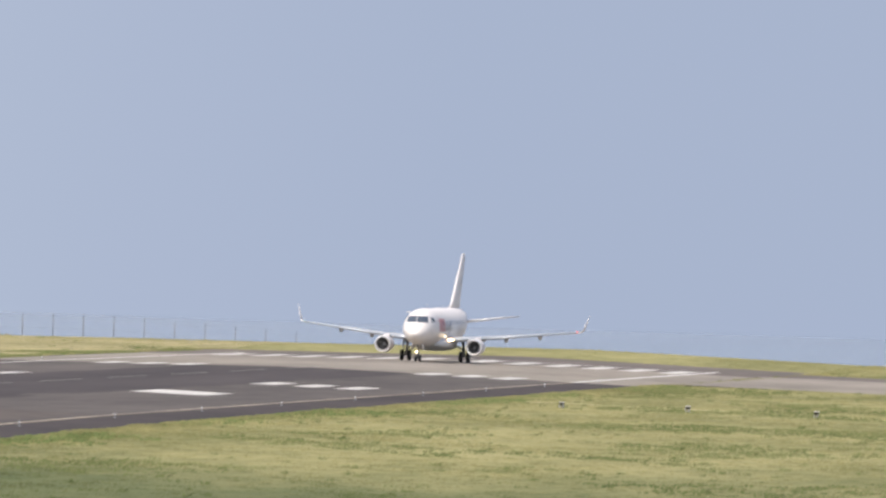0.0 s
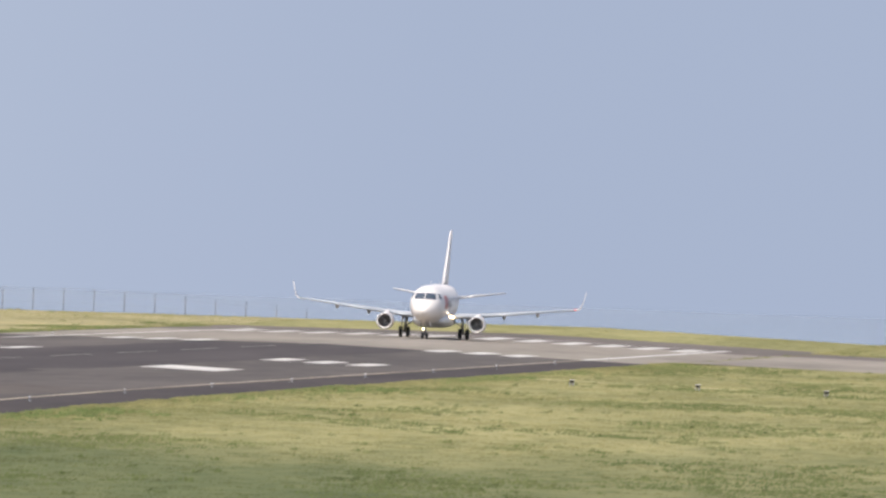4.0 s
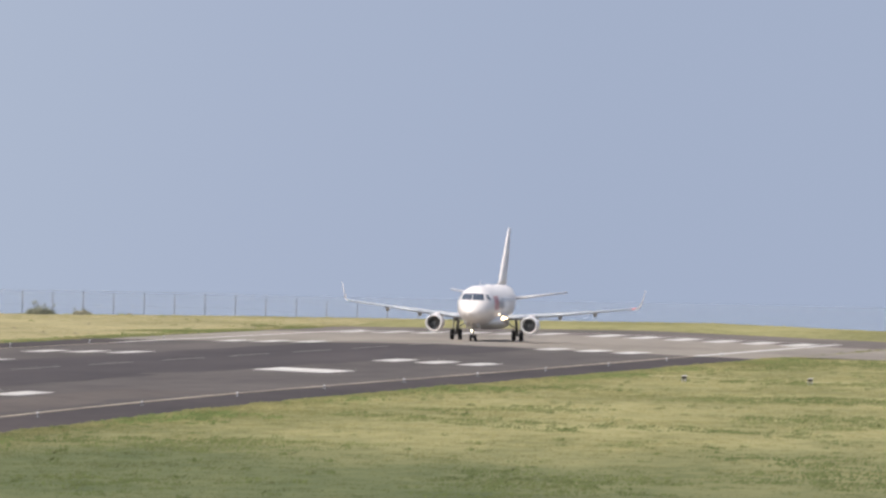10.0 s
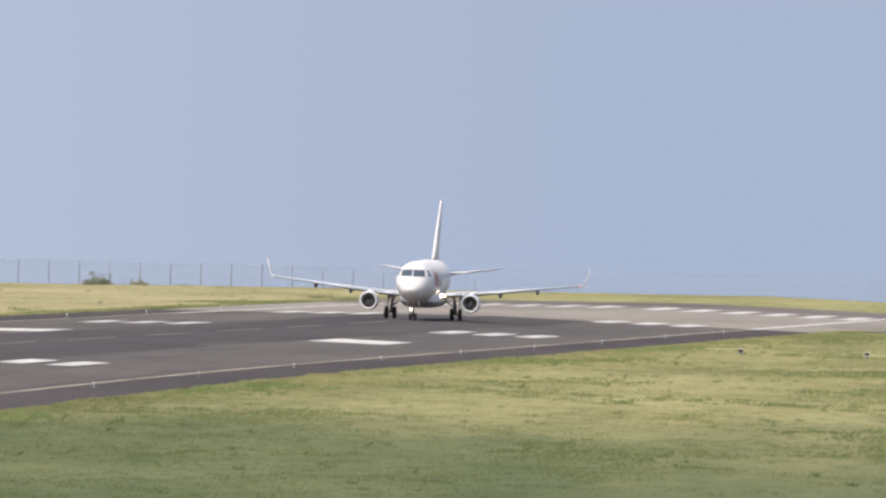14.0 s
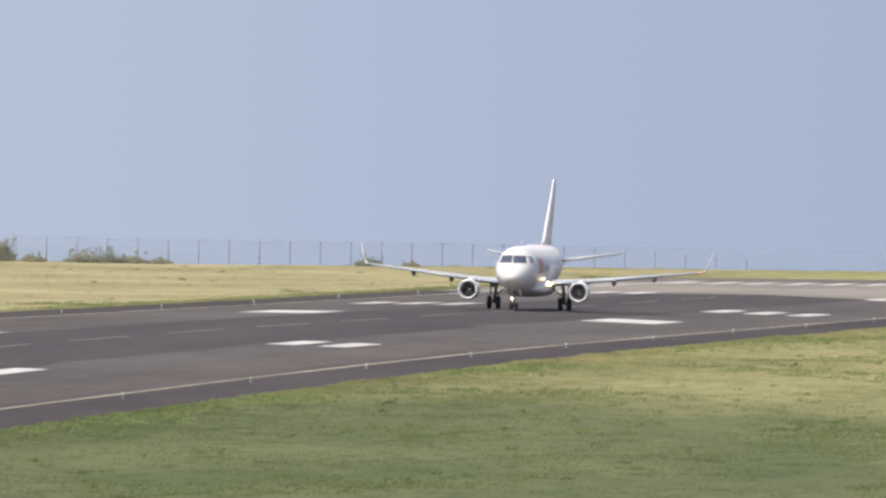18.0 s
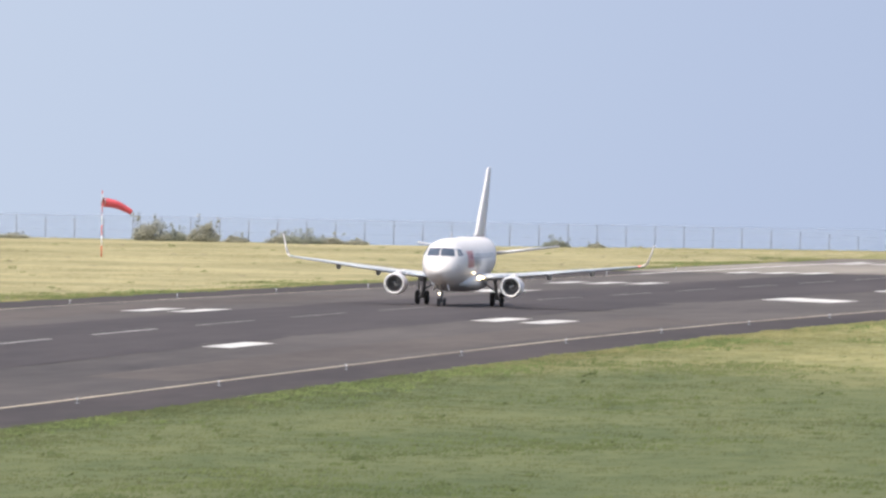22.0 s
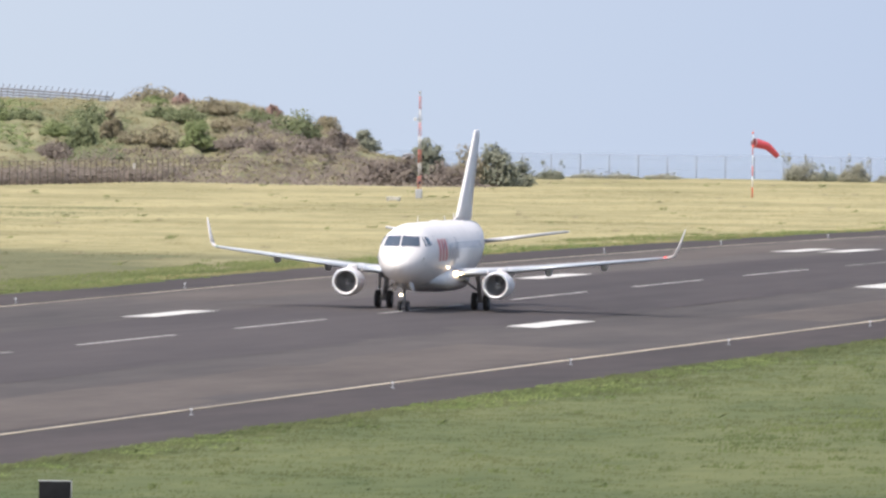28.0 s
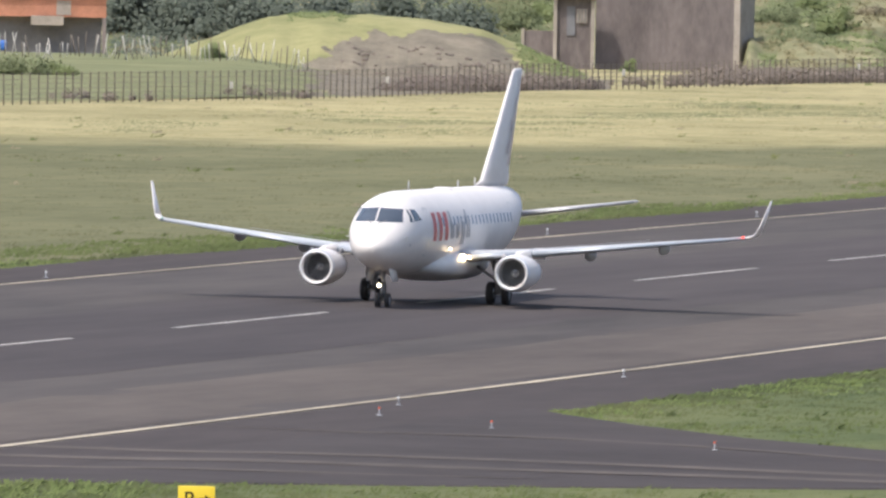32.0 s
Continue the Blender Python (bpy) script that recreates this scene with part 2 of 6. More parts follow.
# blue-grey base stands in for the sky mirrored in the metal
M_METAL = mat("brushed_leading_edge", (0.36, 0.39, 0.43), 0.38, 0.3, var=0.05, scale=2.0)
M_LIP = mat("pale_intake_lip", (0.70, 0.70, 0.71), 0.35, 0.2, var=0.05, scale=2.0)
M_STEEL = mat("landing_gear_steel", (0.42, 0.42, 0.43), 0.4, 0.5, var=0.15, scale=3.0)
M_TYRE = mat("tyre_rubber", (0.028, 0.028, 0.030), 0.85, var=0.2, scale=6.0)
M_DARK = mat("dark_intake", (0.035, 0.037, 0.042), 0.5, 0.3, var=0.2, scale=3.0)
M_DUCT = mat("grey_intake_lining", (0.34, 0.34, 0.35), 0.6, var=0.1, scale=3.0)
M_MASTRED = mat("faded_red_paint", (0.46, 0.15, 0.12), 0.7, var=0.15, scale=1.5)
M_MASTPALE = mat("weathered_white_paint", (0.50, 0.48, 0.47), 0.7, var=0.1, scale=2.0)
M_FAN = mat("titanium_fan_blades", (0.42, 0.42, 0.43), 0.45, 0.3, var=0.1, scale=3.0)
M_GLASS = mat("cockpit_glass", (0.07, 0.085, 0.11), 0.10, 0.0, var=0.1, scale=1.0)
M_CABIN = mat("cabin_window_glass", (0.21, 0.29, 0.40), 0.15, 0.0, var=0.1, scale=1.0)
M_RED = mat("red_decal", (0.52, 0.05, 0.035), 0.4, var=0.05, scale=2.0)
M_GREYDECAL = mat("grey_decal", (0.27, 0.27, 0.29), 0.4, var=0.05, scale=2.0)
M_EMBLEM = mat("pale_lilac_decal", (0.67, 0.615, 0.615), 0.42, var=0.05, scale=2.0)
M_FINMARK = mat("plum_decal", (0.50, 0.43, 0.43), 0.45, var=0.1, scale=2.0)
M_SEAM = mat("panel_seam", (0.42, 0.42, 0.43), 0.5)
M_LAMP = mat("landing_light_glow", (1, 0.9, 0.7), 0.3, emit=(1.0, 0.70, 0.38, 7.0))
M_LENS = mat("light_lens", (0.55, 0.56, 0.58), 0.25, var=0.05, scale=3.0)
M_LAMP2 = mat("small_light_glow", (1, 0.9, 0.7), 0.3, emit=(1.0, 0.84, 0.58, 5.0))
M_NAVRED = mat("red_navigation_light", (0.8, 0.05, 0.03), 0.3, emit=(1.0, 0.10, 0.06, 1.6))
M_NAVGREEN = mat("green_navigation_light", (0.25, 0.45, 0.35), 0.3, var=0.05, scale=3.0)
M_ORANGE = mat("red_orange_paint", (0.62, 0.105, 0.050), 0.6, var=0.12, scale=1.5)
M_SOCK = mat("red_fabric", (0.50, 0.070, 0.085), 0.8, var=0.12, scale=1.5, bump=0.2)
M_POLEWHITE = mat("white_pole_paint", (0.62, 0.62, 0.62), 0.5, var=0.1, scale=2.0)
M_POST = mat("weathered_fence_post", (0.13, 0.13, 0.14), 0.7, var=0.3, scale=1.5, col2=(0.22, 0.22, 0.23))
M_POSTPALE = mat("pale_fence_post", (0.46, 0.44, 0.40), 0.8, var=0.25, scale=1.5)
M_RAIL = mat("dull_galvanised_steel", (0.20, 0.20, 0.215), 0.6, 0.2, var=0.15, scale=2.0)
M_WIRE = mat("fence_wire", (0.34, 0.35, 0.37), 0.5, 0.3, var=0.1, scale=2.0)
M_SLAT = mat("rusty_fence_slat", (0.115, 0.090, 0.072), 0.85, var=0.35, scale=0.3, col2=(0.175, 0.150, 0.120))
M_EARTH = mat("dry_earth", (0.150, 0.132, 0.104), 0.95, var=0.25, scale=0.16, col2=(0.235, 0.205, 0.155), bump=0.6, spec=0.1)
M_HILL = mat("scrub_hillside", (0.165, 0.175, 0.092), 0.95, var=0.22, scale=0.12, col2=(0.275, 0.252, 0.150), bump=0.6, spec=0.1)
M_TALLGRASS = mat("tall_straw_grass", (0.235, 0.220, 0.125), 0.9, var=0.18, scale=0.1, col2=(0.315, 0.285, 0.170), island=0.08, spec=0.1, leafy=0.35)
M_PINKDRY = mat("pinkish_dry_leaves", (0.34, 0.235, 0.205), 0.9, var=0.15, scale=0.3, col2=(0.40, 0.29, 0.25), island=0.1, spec=0.1, leafy=0.35)
# green leaves greyed and paled: distance haze is mixed into the colour
M_LEAFHAZE = mat("hazed_grey_green_leaves", (0.215, 0.225, 0.172), 0.85, var=0.15, scale=0.3, col2=(0.255, 0.265, 0.200), island=0.12, spec=0.15, leafy=0.3)
M_PADDOCK = mat("paddock_grass", (0.150, 0.168, 0.085), 0.95, var=0.18, scale=0.1, col2=(0.215, 0.215, 0.115), bump=0.4, spec=0.1)
# M_LEAF, M_LEAF2 and M_LEAF3 are lightened to imitate haze over the hill
M_LEAF = mat("scrub_leaves", (0.160, 0.185, 0.098), 0.85, var=0.15, scale=0.3, col2=(0.212, 0.238, 0.130), island=0.10, spec=0.15, leafy=0.3)
M_LEAFDARK = mat("dark_tree_leaves", (0.118, 0.138, 0.112), 0.85, var=0.2, scale=0.3, col2=(0.150, 0.172, 0.136), island=0.12, spec=0.15, leafy=0.2)
# olive leaves made paler than foliage to carry the sea air's haze
M_OLIVEHAZE = mat("hazed_olive_twiggy_leaves", (0.290, 0.280, 0.205), 0.85, var=0.15, scale=0.3, col2=(0.310, 0.303, 0.228), island=0.12, spec=0.15, leafy=0.35)
M_LEAF2 = mat("bright_scrub_leaves", (0.185, 0.228, 0.100), 0.85, var=0.15, scale=0.3, col2=(0.242, 0.278, 0.132), island=0.10, spec=0.15, leafy=0.3)
M_LEAF3 = mat("dry_scrub_leaves", (0.230, 0.200, 0.135), 0.85, var=0.15, scale=0.3, col2=(0.290, 0.255, 0.170), island=0.10, spec=0.15, leafy=0.3)
M_BARK = mat("bark", (0.22, 0.185, 0.150), 0.9, var=0.25, scale=3.0)
M_CONCWALL = mat("stained_concrete", (0.158, 0.132, 0.128), 0.9, var=0.30, scale=0.22, col2=(0.225, 0.190, 0.180), bump=0.3, stretch=(1, 1, 0.4))
M_CONCPALE = mat("pale_concrete", (0.320, 0.280, 0.240), 0.9, var=0.2, scale=0.4, bump=0.3)
M_ROOF = mat("weathered_sheet_roof", (0.60, 0.58, 0.57), 0.6, var=0.25, scale=0.8)
M_BRICKRED = mat("red_clay_wall", (0.42, 0.19, 0.12), 0.85, var=0.2, scale=0.5)
M_SHADEWALL = mat("dark_grey_shade_render", (0.15, 0.15, 0.16), 0.85, var=0.2, scale=0.5)
M_DARKBOX = mat("dull_brown_box_paint", (0.055, 0.045, 0.040), 0.7, var=0.2, scale=3.0, spec=0.2)
M_BLACK = mat("black_sign_panel", (0.012, 0.012, 0.014), 0.75, var=0.2, scale=3.0, spec=0.15)
M_YELLOW = mat("yellow_sign_panel", (0.72, 0.52, 0.03), 0.5, var=0.06, scale=3.0)
# base much paler than water, so that haze is part of the sea's colour
M_SEA = mat("sea_water", (0.205, 0.245, 0.295), 0.16, var=0.06, scale=0.01, col2=(0.220, 0.260, 0.312), stretch=(1, 0.2, 1))
M_BLUE = mat("blue_plastic", (0.03, 0.13, 0.45), 0.5, var=0.1, scale=2.0)


def sky_material():
    """Hazy sky that pales towards the west."""
    m = bpy.data.materials.new("hazy_sky")
    m.use_nodes = True
    nt = m.node_tree
    nt.nodes.remove(nt.nodes["Principled BSDF"])
    em, tc, sp = nt.nodes.new("ShaderNodeEmission"), nt.nodes.new("ShaderNodeTexCoord"), nt.nodes.new("ShaderNodeSeparateXYZ")
    mr, ramp = nt.nodes.new("ShaderNodeMapRange"), nt.nodes.new("ShaderNodeValToRGB")
    mr.inputs["From Min"].default_value, mr.inputs["From Max"].default_value = -80.0, -680.0
    nt.links.new(tc.outputs["Object"], sp.inputs[0])
    nt.links.new(sp.outputs["X"], mr.inputs["Value"])
    nt.links.new(mr.outputs[0], ramp.inputs[0])
    cr = ramp.color_ramp
    cr.elements[0].position, cr.elements[0].color = 0.24, (0.230, 0.273, 0.368, 1)
    cr.elements[1].position, cr.elements[1].color = 0.90, (0.312, 0.350, 0.410, 1)
    for pos, col in ((0.36, (0.243, 0.285, 0.379, 1)), (0.52, (0.266, 0.310, 0.396, 1)), (0.72, (0.292, 0.333, 0.407, 1))):
        e = cr.elements.new(pos)
        e.color = col
    nt.links.new(ramp.outputs[0], em.inputs[0])
    nt.links.new(em.outputs[0], nt.nodes["Material Output"].inputs[0])
    return m


M_SKY = sky_material()


# ---- mesh helpers ----
def mesh_ob(name, bm, material, smooth=True):
    me = bpy.data.meshes.new(name)
    bm.normal_update()
    bm.to_mesh(me)
    bm.free()
    if smooth:
        for f in me.polygons:
            f.use_smooth = True
    me.materials.append(material)
    return new(name, me)


def part(name, bm, material, parent, label="", smooth=True):
    ob = mesh_ob(name, bm, material, smooth)
    ob.parent = parent
    return tagged(ob, label)


def thing(name, at, label, category, group="", kind=""):
    ob = new(name)
    ob.empty_display_size = 0.2
    ob.matrix_world = at if isinstance(at, Matrix) else Matrix.Translation(at)
    return tagged(ob, label, category, group, kind)


def loft(rings, cap=True, closed=True):
    """A skin over rings of equally many points."""
    bm = bmesh.new()
    vs = [[bm.verts.new(p) for p in r] for r in rings]
    n = len(vs[0])
    for a, b in zip(vs, vs[1:]):
        for i in range(n if closed else n - 1):
            j = (i + 1) % n
            bm.faces.new((a[i], a[j], b[j], b[i]))
    if cap:
        bm.faces.new(vs[0][::-1])
        bm.faces.new(vs[-1])
    bmesh.ops.recalc_face_normals(bm, faces=bm.faces)
    return bm


def lathe(profile, axis="Y", n=32, at=(0, 0, 0), cap=False):
    """A body turned round an axis; profile: (along, radius)."""
    rings = []
    for s, r in profile:
        ring = []
        for i in range(n):
            a = 2 * math.pi * i / n
            c, d = r * math.cos(a), r * math.sin(a)
            q = {"Y": (c, s, d), "X": (s, c, d), "Z": (c, d, s)}[axis]
            ring.append((q[0] + at[0], q[1] + at[1], q[2] + at[2]))
        rings.append(ring)
    return loft(rings, cap)


def box(x0, x1, y0, y1, z0, z1, bevel=0.0, bm=None):
    own = bm or bmesh.new()
    vs = [own.verts.new((x, y, z)) for z in (z0, z1) for y in (y0, y1) for x in (x0, x1)]
    for f in ((0, 2, 3, 1), (4, 5, 7, 6), (0, 1, 5, 4), (2, 6, 7, 3), (0, 4, 6, 2), (1, 3, 7, 5)):
        own.faces.new([vs[i] for i in f])
    if bevel:
        bmesh.ops.bevel(own, geom=list(own.edges), offset=bevel, segments=2, profile=0.6, affect="EDGES")
    return own


def tube(a, b, r, n=10, bm=None, r2=None):
    own = bm or bmesh.new()
    a, b = Vector(a), Vector(b)
    q = (b - a).to_track_quat("Z", "Y")
    rings = []
    for p, rr in ((a, r), (b, r if r2 is None else r2)):
        rings.append([own.verts.new(p + q @ Vector((rr * math.cos(2 * math.pi * i / n), rr * math.sin(2 * math.pi * i / n), 0))) for i in range(n)])
    for i in range(n):
        j = (i + 1) % n
        own.faces.new((rings[0][i], rings[0][j], rings[1][j], rings[1][i]))
    own.faces.new(rings[0][::-1])
    own.faces.new(rings[1])
    return own


def long_tube(pts, r, n=5):
    """One unbroken rail or wire through the points."""
    rings = []
    for i, p in enumerate(pts):
        d = (pts[min(i + 1, len(pts) - 1)] - pts[max(i - 1, 0)]).normalized()
        u = d.cross(Vector((0, 0, 1))).normalized()
        v = u.cross(d)
        rings.append([p + u * (r * math.cos(2 * math.pi * k / n)) + v * (r * math.sin(2 * math.pi * k / n)) for k in range(n)])
    return loft(rings)


def from_lists(name, verts, faces, material, smooth=False, norms=None):
    me = bpy.data.meshes.new(name)
    me.from_pydata(verts, [], faces)
    me.materials.append(material)
    if smooth:
        for f in me.polygons:
            f.use_smooth = True
    if norms:
        me.polygons.foreach_set("use_smooth", [True] * len(me.polygons))
        me.normals_split_custom_set_from_vertices(norms)
    return new(name, me)


# ---- lie of the land ----
EX, EY, EZ = 158.7, -1080.1, 17.9
PROF_Y = np.array([-520, -300, -150, 0, 150, 300, 450, 600, 750, 900, 1100.0])
PROF_Z = np.array([-0.56, -0.40, -0.15, 0.0, 0.14, 0.0, -0.48, -1.0, -1.51, -2.05, -2.77])


def profile_curve():
    n, h = len(PROF_Y), np.diff(PROF_Y)
    a, b = np.eye(n), np.zeros(n)
    for i in range(1, n - 1):
        a[i, i - 1], a[i, i], a[i, i + 1] = h[i - 1], 2 * (h[i - 1] + h[i]), h[i]
        b[i] = 6 * ((PROF_Z[i + 1] - PROF_Z[i]) / h[i] - (PROF_Z[i] - PROF_Z[i - 1]) / h[i - 1])
    return np.linalg.solve(a, b), h


PROF_M, PROF_H = profile_curve()


def run_z(y):
    """Height of the runway's crown."""
    if y < -520:
        return -0.56 + (y + 520) * 0.0007
    i = int(np.clip(np.searchsorted(PROF_Y, y) - 1, 0, len(PROF_Y) - 2))
    h = PROF_H[i]
    b = (y - PROF_Y[i]) / h
    a = 1 - b
    if b > 1:
        return PROF_Z[-1] - (y - 1100) * 0.004
    return float(a * PROF_Z[i] + b * PROF_Z[i + 1] + ((a ** 3 - a) * PROF_M[i] + (b ** 3 - b) * PROF_M[i + 1]) * h * h / 6)


HALF = 28.5
EDGE = 27.6          # the near edge of the pavement, on average


def edge_x(y):
    return float(np.interp(y, (-300, 20), (28.6, 27.5)))



def land_z(x, y):
    """Height of the ground: crowned pavement, verges, and the drop to the sea past the end."""
    e = min(max(x, -HALF), HALF)
    z = run_z(min(y, 1090)) - 0.011 * e - 0.017 * abs(e)
    if x > HALF:
        z -= 0.016 * min(x - HALF, 60)
    if x < -HALF:
        z += 0.0006 * (-HALF - x)
    out = abs(x) - HALF
    if out > 0:
        k = min(1, out / 12)
        z += k * (0.16 * noise.noise((x * 0.03, y * 0.012, 3.0)) + 0.06 * noise.noise((x * 0.11, y * 0.05, 9.0)))
    if y > 950 and x > -80:          # a low grassy rise past the end of the pavement
        k, q = min(1, (y - 950) / 45), min(1, (x + 80) / 45)
        z += 0.36 * k * k * (3 - 2 * k) * q * q * (3 - 2 * q)
    edge = 1036 + 7 * noise.noise((x * 0.02, 0, 5.0)) - max(0, x - 10) * 0.25
    if y > edge:
        d = y - edge
        z -= min(20.0, 0.05 * d + 0.006 * d * d)
    return z


def polar(az, dist, z=0.0):
    """A place by its bearing (degrees west of the runway's line) and distance from the hill where the camera stands."""
    a = radians(az)
    return Vector((EX - math.sin(a) * dist, EY + math.cos(a) * dist, z))


Y_LINES = sorted(set([-2600, -1800, -1300, -1100, -950] + list(range(-800, 1000, 20)) + list(range(1000, 1140, 8)) + [1200, 1400, 1700]))


def ground():
    xs = sorted(set([-2600, -1500, -900, -600, -450] + list(range(-360, -28, 12)) + [-HALF, -20, -10, 0, 10, 20, HALF] + list(range(34, 130, 8)) + [150, 200, 300, 500, 900, 2600]))
    verts = [(x, y, land_z(x, y) - (0.05 if abs(x) < HALF + 0.1 and -900 < y < 951 else 0)) for y in Y_LINES for x in xs]
    n = len(xs)
    faces = [(j * n + i, j * n + i + 1, (j + 1) * n + i + 1, (j + 1) * n + i) for j in range(len(Y_LINES) - 1) for i in range(n - 1)]
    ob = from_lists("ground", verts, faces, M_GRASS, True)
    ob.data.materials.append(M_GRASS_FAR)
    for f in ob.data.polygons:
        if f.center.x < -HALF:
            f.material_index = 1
    tagged(ob, "mown airfield grass, green to straw coloured", "grass", kind="structure")


def strip(name, x0, x1, y0, y1, material, lift, label, cat, parent=None, kind="structure", wob=0.0, nx=1):
    """A flat piece laid on the lie of the land."""
    ys = [y0] + [y for y in Y_LINES if y0 + 0.5 < y < y1 - 0.5] + [y1]
    xs = sorted(set([x0 + (x1 - x0) * i / nx for i in range(nx + 1)] + [x for x in (0,) if x0 < x < x1]))
    verts, faces = [], []
    for y in ys:
        for k, x in enumerate(xs):
            w = wob * noise.noise((x, y * 0.07, 2.0)) + 0.5 * wob * noise.noise((x, y * 0.31, 7.0)) if k in (0, len(xs) - 1) else 0
            x = edge_x(y) if x == EDGE else x
            verts.append((x + w, y, land_z(x, y) + lift))
    n = len(xs)
    for j in range(len(ys) - 1):
        for i in range(n - 1):
            faces.append((j * n + i, j * n + i + 1, (j + 1) * n + i + 1, (j + 1) * n + i))
    ob = from_lists(name, verts, faces, material)
    if parent:
        ob.parent = parent
        return ob
    return tagged(ob, label, cat, kind=kind)


def slab(x0, x1, y0, y1, skew=0.0):
    """A painted bar as a thin plate, its ends square to the runway."""
    bm = bmesh.new()
    n = max(1, int((y1 - y0) / 10))
    xs = [x0, x1] if x0 * x1 >= 0 else [x0, 0, x1]
    grid = [[bm.verts.new((x, y0 + (y1 - y0) * j / n, land_z(x, y0 + (y1 - y0) * j / n) + 0.035)) for x in xs] for j in range(n + 1)]
    for a, b in zip(grid, grid[1:]):
        for i in range(len(xs) - 1):
            bm.faces.new((a[i], a[i + 1], b[i + 1], b[i]))
    return bm


def runway():
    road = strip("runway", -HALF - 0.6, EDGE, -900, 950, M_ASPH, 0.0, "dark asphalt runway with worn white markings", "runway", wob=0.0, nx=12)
    strip("concrete_end", -HALF + 0.5, EDGE, 722, 868, M_CONC, 0.012, "", "", road, nx=6)
    for x0, x1 in ((22.4, EDGE), (-HALF - 0.6, -22.4)):
        strip("shoulder", x0, x1, -900, 744, M_SHOULDER, 0.009, "", "", road, wob=0.0, nx=2)
    strip("rubber_deposit", -9.0, 9.0, -900, 716, M_RUBBER, 0.010, "", "", road, wob=1.2, nx=4)
    strip("sealed_patch", 13.2, 20.9, -900, -60, M_TAR, 0.010, "", "", road, wob=1.0, nx=2)
    strip("sealed_patch", 15.0, 20.4, 30, 330, M_TAR, 0.010, "", "", road, wob=0.8, nx=2)
    strip("sealed_patch", -20.5, -13.5, 40, 420, M_TAR, 0.010, "", "", road, wob=0.8, nx=2)
    strip("turn_pad", EDGE - 0.1, 120, 752, 880, M_CONC, 0.03, "pale concrete turning pad beside the runway end", "pavement", wob=0.5, nx=8)
    strip("end_asphalt", -HALF - 0.5, EDGE - 0.1, 868.3, 949, M_OLDASPH, 0.012, "", "", road, nx=6)
    strip("blast_pad", EDGE + 0.1, 110, 880.3, 922, M_OLDASPH, 0.03, "worn dark asphalt apron beyond the runway threshold", "pavement", wob=0.5, nx=8)
    # painted lines
    def paint(name, x0, x1, y0, y1, m=M_MARK):
        part(name, slab(x0, x1, y0, y1), m, road, smooth=False)
    for k in range(-14, 17):
        paint("centreline_dash", -0.16, 0.16, k * 50.0, k * 50.0 + 30.5, M_MARKWORN if k > 3 else M_MARKOLD)
    for y in range(-800, 920, 40):
        far, near = (0.36, M_MARK) if y >= 680 else (0.18, M_EDGE), (0.36, M_MARK) if y >= 720 else (0.175, M_EDGE)
        paint("edge_line", -21.94 - far[0], -21.94 + far[0], y, min(y + 40, 900), far[1])
        paint("edge_line", 21.95 - near[0], 21.95 + near[0], y, min(y + 40, 895), near[1])
    for s in (1, -1):
        def bar(a, b, y, l):
            paint("touchdown_bar", min(s * a, s * b), max(s * a, s * b), y, y + l)
        for y, n in ((-18.0, 1), (128.7, 1), (272.9, 2), (565.2, 3), (711.2, 3)):
            for i in range(n):
                bar(9.2 + i * 3.2, 11.0 + i * 3.2, y, 21.8)
        bar(9.5, 14.9, 468.8, 23.0)
        for i in range(6):
            a = 1.7 + i * 3.5
            paint("threshold_stripe", min(s * a, s * (a + 1.75)), max(s * a, s * (a + 1.75)), 855, 885)
    paint("threshold_line", -22, 22, 888, 889.8)


ground()
runway()


TAXI_UP = [(27.2, -371), (29.8, -378), (34, -387), (39, -395), (44, -401), (49, -406), (52.4, -410), (60, -417), (80, -434), (120, -470), (220, -560)]
TAXI_LO = [(27.2, -469), (30, -464), (34, -458), (39.4, -452), (45.5, -445), (51, -438.5), (54, -437.5), (60, -440), (80, -456), (120, -492), (220, -585)]


